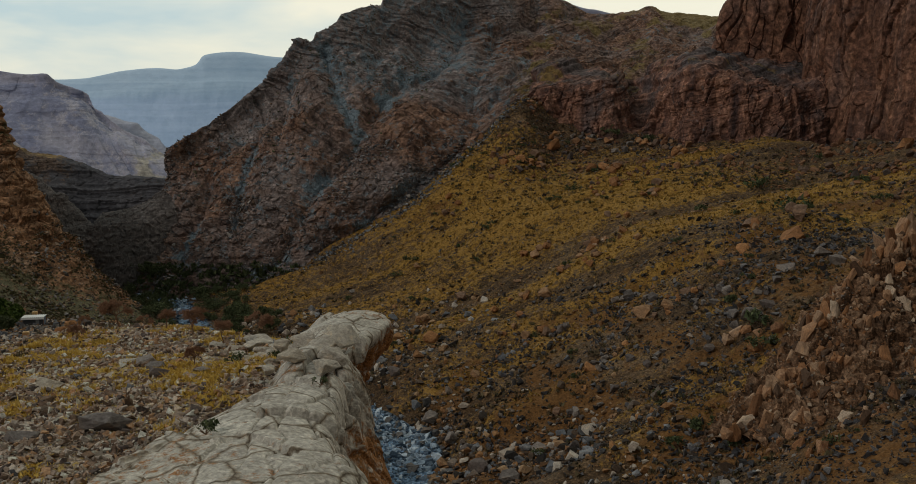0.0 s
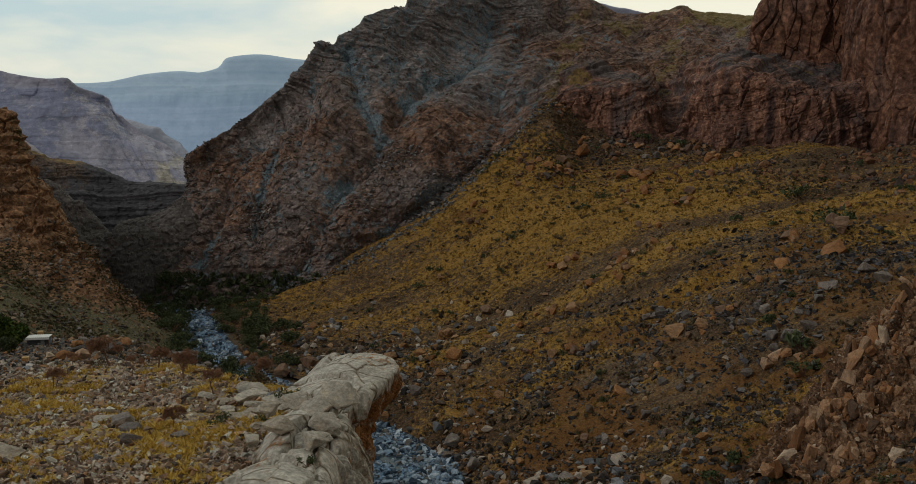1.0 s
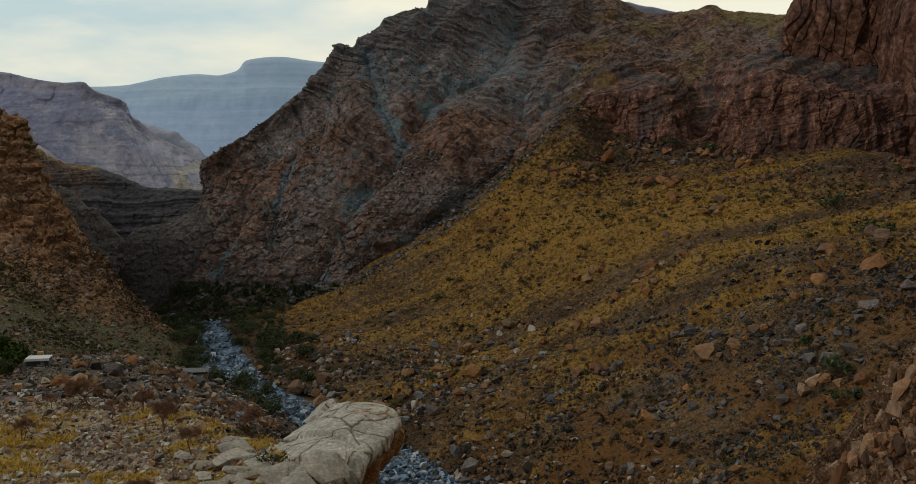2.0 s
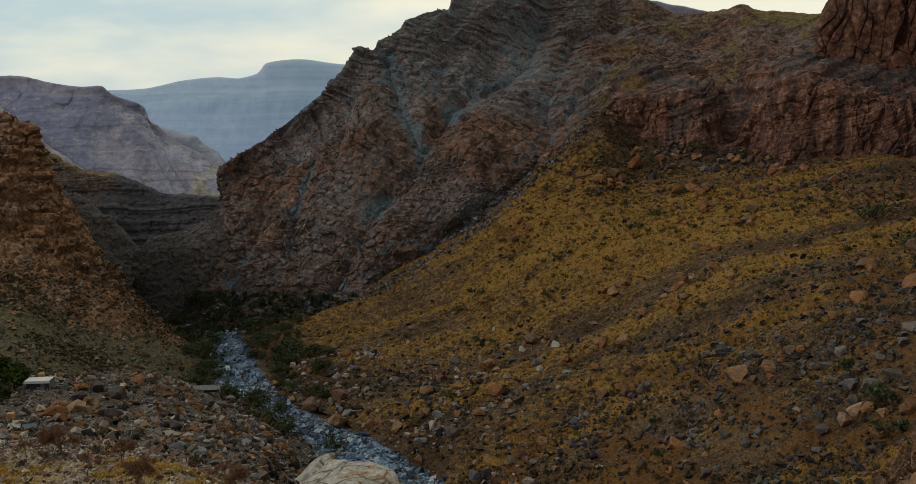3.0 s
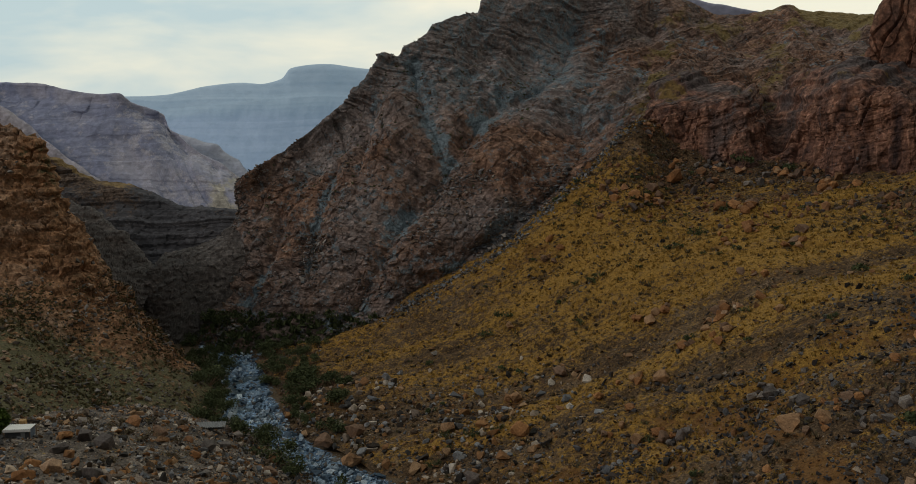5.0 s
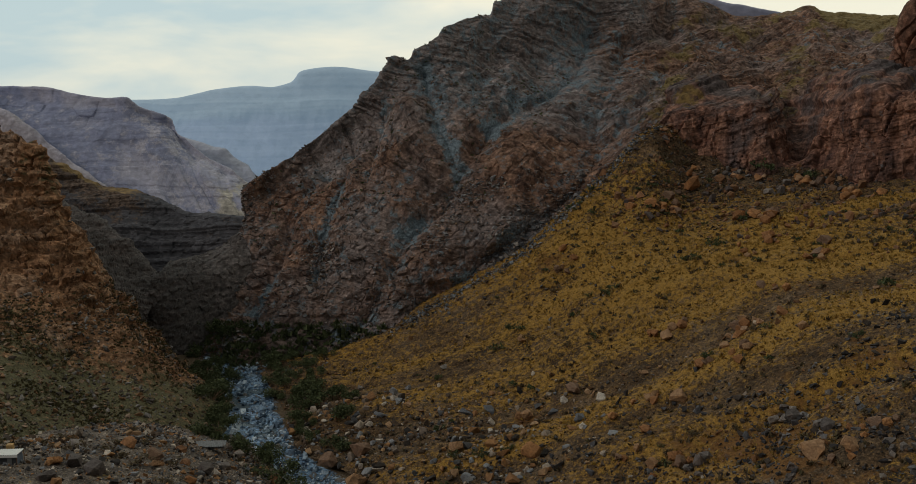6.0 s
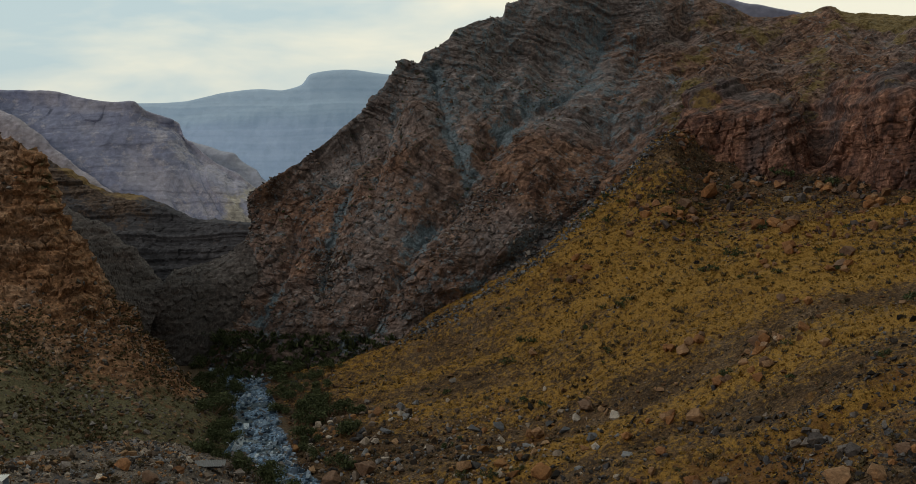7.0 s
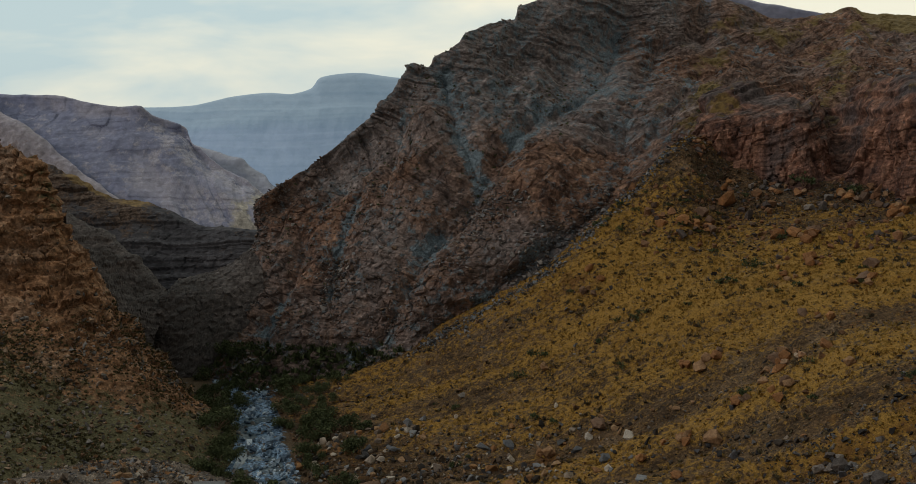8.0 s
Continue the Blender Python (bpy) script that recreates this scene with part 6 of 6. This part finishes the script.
# large bushes that stand out: x, y, size
for i, (x, y, k) in enumerate([(76, 258, 3.6), (54, 226, 3.0), (112, 352, 4.2), (70, 484, 3.4), (86, 478, 2.6), (20, 246, 1.8), (-24, 112, 1.0), (-19, 108, 0.7), (-20, 80.6, 0.9), (-12.4, 92.5, 0.7), (-19.7, 123.5, 1.0), (73, 247, 2.6), (47, 222, 2.2), (49, 250, 1.6), (11, 414, 1.8), (-43, 403, 1.7), (-11, 383, 1.4), (37, 357, 1.8), (-25, 416, 2), (-19, 422, 2.4), (58, 445, 2), (37, 418, 1.8), (47, 431, 2.6), (-54, 324, 3.0), (85.6, 371, 2.2), (94, 354, 2.0), (112, 388, 4.0), (70.5, 336, 1.4), (73, 281, 2.4), (80, 286, 2.0)]):
    c = copy_thing(dark[i % 4], Matrix.Identity(4))
    c.matrix_world = pose(x, y, ground_at(x, y, 4), 0, 0, 70 * i) @ Matrix.Diagonal((k, k, k, 1))
for i, (x, y) in enumerate([(-118, 282), (-112, 284), (-106, 288), (-100, 290), (-124, 280), (-96, 286), (-90, 284), (-130, 276), (-86, 292), (-104, 302), (-80, 276), (-86, 256), (-108, 318), (-99, 309), (-80, 341), (-66, 331), (-72, 331), (-55, 282), (-112, 294), (-62, 262), (30.8, 323), (24.2, 318), (23, 298), (38, 285), (66, 305)]):
    c = copy_thing(dry[i % 4], Matrix.Identity(4))
    c.matrix_world = pose(x, y, ground_at(x, y, 4), 0, 0, 70 * i) @ Matrix.Diagonal((1.9, 1.8, 1.3, 1))


def specks(name, places, size, material, label, category, leaves=7, up=0.7, wide=0.22):
    """Many small plants as one mesh: leaves triangles each."""
    n = len(places)
    k = np.repeat(np.arange(n), leaves)
    m = len(k)
    s = (size * R2.uniform(0.5, 1.5, n))[k][:, None]
    base = places[k] + R2.normal(size=(m, 3)) * s * np.array([0.35, 0.35, 0.05])
    lean = R2.normal(size=(m, 3)) * 0.5
    lean[:, 2] = np.abs(lean[:, 2]) * 0.5 + up
    side = R2.normal(size=(m, 3)) * wide
    side[:, 2] *= 0.2
    v = np.stack([base - side * s, base + side * s, base + lean * s], 1).reshape(-1, 3)
    return tagged(new(name, mesh_from(name, v, np.arange(3 * m).reshape(m, 3), material)), label, category, kind="stuff")


def grassy(name, cut):
    cover = np.empty(GRIDS[name].shape[0] * GRIDS[name].shape[1], np.float32)
    bpy.data.objects[name].data.attributes["cover"].data.foreach_get("value", cover)
    c = cover.reshape(GRIDS[name].shape[:2])[:-1, :-1].reshape(-1)
    return lambda p: np.clip(c - cut, 0, 1)


w = grassy("terrace", 0.3)
specks("dry_grass", spots(GRIDS["terrace"], 7500, lambda p: w(p) * np.clip(0.08 + 1.8 * fbm(p, 3.6, 3, 0.6, seed=64), 0, 1) * seen(p, 66, 175) * (p[:, 0] > -10 - 0.42 * p[:, 1]) * (p[:, 0] < -14), R2), 0.5, GRASS_DRY, "tufts of yellow dry grass between the terrace stones", "grass", 20, 0.42, 0.12)
w2 = grassy("hillside", 0.25)
specks("slope_grass", spots(GRIDS["hillside"], 15000, lambda p: w2(p) * seen(p, 190, 490) * (p[:, 0] < 180), R2), 0.55, GRASS_SLOPE, "thin yellow dry grass on the slope", "grass", 5)
specks("slope_scrub", spots(GRIDS["hillside"], 4200, lambda p: (shrub_weight(p) + 0.1 * seen(p, 190, 490)) * (1 + 2.5 * np.clip((330 - p[:, 1]) / 60, 0, 1)), R2), 0.8, LEAF_DRY, "low dark dry scrub scattered over the slope", "scrub", 12)
specks("hill_scrub", spots(GRIDS["rocky_hill"], 7000, lambda p: (p[:, 2] < 40) * (p[:, 0] > -220) * (p[:, 1] > 250) * np.clip(0.3 + fbm(p, 24, 4, seed=34), 0.02, 1), R2), 0.5, leaf_material("olive_scrub", [(0.05, 0.05, 0.025), (0.09, 0.085, 0.04), (0.14, 0.12, 0.055), (0.075, 0.06, 0.038)]), "low dry grey-brown scrub below the rocky hill", "scrub", 12)
specks("mountain_scrub", spots(GRIDS["mountain"], 500, lambda p: (p[:, 1] < 570) * np.clip(0.1 + 1.5 * fbm(p, 40, 3, seed=202), 0.01, 1), R2), 0.6, LEAF_DARK, "low dark scrub in the mountain's cracks", "scrub", 10)
specks("gorge_scrub", spots(GRIDS["mountain"], 1100, lambda p: (p[:, 2] < 16) * (p[:, 0] < -70) * 1.0, R2), 1.4, LEAF_DARK, "dark green thicket along the foot of the gorge", "scrub", 16)


# ---- herders' huts and their goods ----
def box_part(name, size, at, material, parent, label="", bevel=0.03, turn=0.0):
    bm = bmesh.new()
    bmesh.ops.create_cube(bm, size=1.0)
    for v in bm.verts:
        v.co = Vector((v.co.x * size[0], v.co.y * size[1], v.co.z * size[2]))
    bmesh.ops.bevel(bm, geom=list(bm.edges), offset=bevel, segments=2, profile=0.5, affect="EDGES")
    me = bpy.data.meshes.new(name)
    bm.to_mesh(me)
    bm.free()
    me.materials.append(material)
    ob = new(name, me)
    ob.matrix_world = pose(*at, 0, 0, turn)
    ob.parent = parent
    if label:
        ob["label"] = label
    return ob


ROOF_WHITE = plain_material("white_sheet_metal", (0.8, 0.82, 0.81), 0.5, 0.0, 0.35, 1.5)
WALL_DARK = plain_material("dark_planks", (0.055, 0.058, 0.065), 0.85, 0, 0.7, 2)
WALL_BLUE = plain_material("blue_tarpaulin", (0.12, 0.16, 0.22), 0.6, 0, 0.5, 2)
TANK_TAN = plain_material("tan_plastic", (0.5, 0.31, 0.12), 0.55, 0, 0.35, 1.5)
SHEET_WHITE = plain_material("white_cloth", (0.6, 0.58, 0.56), 0.8, 0, 0.4, 1.5)
METAL_GREY = plain_material("grey_sheet_metal", (0.22, 0.23, 0.24), 0.55, 0.3, 0.6, 1.5)


def corrugated(name, width, depth, at, material, parent, tilt=6.0, wave=0.05):
    n = 90
    x = np.linspace(-width / 2, width / 2, n)
    z = wave * np.sin(x * 2 * math.pi / 0.45)
    rows = []
    for y, up in ((-depth / 2, 0.03), (depth / 2, 0.03), (depth / 2, -0.03), (-depth / 2, -0.03), (-depth / 2, 0.03)):
        rows.append(np.stack([x, np.full(n, y), z + up + math.tan(radians(tilt)) * y], 1))
    ob = grid_mesh(name, np.stack(rows), material)
    ob.matrix_world = pose(*at)
    ob.parent = parent
    return ob


def hut(x, y, z, turn, width, label):
    h = new("hut")
    box_part("front_wall", (width - 0.6, 0.12, 2.0), (0, -1.6, 1.0), WALL_DARK, h)
    box_part("back_wall", (width - 0.6, 0.12, 2.3), (0, 1.6, 1.15), WALL_DARK, h)
    for s in (-1, 1):
        box_part("side_wall", (0.12, 3.0, 2.1), (s * (width / 2 - 0.3), 0, 1.05), WALL_BLUE, h)
        for q in (-1.95, 1.95):
            box_part("post", (0.12, 0.12, 2.3), (s * (width / 2 - 0.15), q, 1.15), BARK, h, bevel=0.02)
    box_part("door", (0.9, 0.06, 1.8), (width * 0.2, -1.69, 0.9), METAL_GREY, h, "grey sheet-metal door", 0.015)
    corrugated("roof", width, 3.9, (0, 0, 2.42), ROOF_WHITE, h, -1.5)
    box_part("fascia", (width, 0.08, 0.5), (0, -1.98, 2.16), ROOF_WHITE, h, "white board under the roof's edge", 0.02)
    h.matrix_world = pose(x, y, z, 0, 0, turn)
    return tagged(h, label, "hut", "herders' huts")


hut(-108.6, 264.5, ground_at(-108.6, 264.5) - 0.3, 10, 5.6, "low dark hut with a white corrugated roof on the terrace")
hut(-121.5, 269, ground_at(-121.5, 269) - 0.3, 8, 5.0, "low dark hut with a white roof beside a green tree")


def tank(x, y, z, size, label):
    t = new("water_tank")
    box_part("body", (size, size, size * 0.9), (0, 0, size * 0.45), TANK_TAN, t, bevel=0.08)
    box_part("lid", (size * 0.35, size * 0.35, 0.08), (0, 0, size * 0.9 + 0.04), TANK_TAN, t, bevel=0.02)
    for s in (-1, 1):
        box_part("rib", (0.06, size * 1.02, size * 0.86), (s * size * 0.25, 0, size * 0.45), TANK_TAN, t, bevel=0.02)
    t.matrix_world = pose(x, y, z, 0, 0, 15)
    return tagged(t, label, "water tank", "water tanks")


tank(-109.6, 267.6, ground_at(-109.6, 267.6) + 1.7, 1.3, "tan plastic water tank standing behind the hut")
tank(-114.5, 262, ground_at(-114.5, 262), 1.5, "tan plastic water tank beside dark bushes")
tank(-93.3, 222.5, ground_at(-93.3, 222.5), 1.3, "tan plastic water tank on the stony bank")
for x, y, hgt, k in [(-115.2, 266, 6.4, 1), (-113, 253, 3.2, 2), (-108.5, 247, 3.0, 3), (-118, 258, 3.6, 4)]:
    t = leafy_tree(20 + k, hgt, LEAF_GREEN if k == 1 else LEAF_DARK, "leafy green tree beside the huts" if k == 1 else "dark green bushy tree near the huts")
    t.matrix_world = pose(x, y, ground_at(x, y), 0, 0, 40 * k)


def panel(x, y, w, d, material, label, category, tilt=25):
    ob = box_part("panel", (w, d, 0.06), (0, 0, 0), material, None, bevel=0.015)
    ob.matrix_world = pose(x, y, ground_at(x, y) + 0.35, tilt, 0, 20)
    return tagged(ob, label, category)


panel(-88, 213.5, 2.2, 1.6, SHEET_WHITE, "white sheet spread over goods on the stones", "sheet")
panel(-84.4, 212, 2.4, 1.4, WALL_BLUE, "dull blue tarpaulin lying on the stones", "tarpaulin")
panel(-88.6, 210, 2.0, 1.2, plain_material("dusty_pink_cloth", (0.3, 0.17, 0.14), 0.85), "dusty pink cloth lying on the stones", "cloth")
pen = new("shelter")
corrugated("roof", 8.0, 3.0, (0, 0, 1.5), METAL_GREY, pen, 12, 0.09)
for s in (-1, 1):
    box_part("wall", (0.5, 2.6, 1.6), (s * 3.6, 0, 0.6), BOULDER_GREY, pen, bevel=0.1)
box_part("wall", (7.0, 0.5, 1.6), (0, 1.2, 0.6), BOULDER_GREY, pen, bevel=0.1)
pen.matrix_world = pose(-92.6, 332, ground_at(-92.6, 332), 0, 0, 10)
tagged(pen, "low grey corrugated shelter on the stream bank", "shelter")
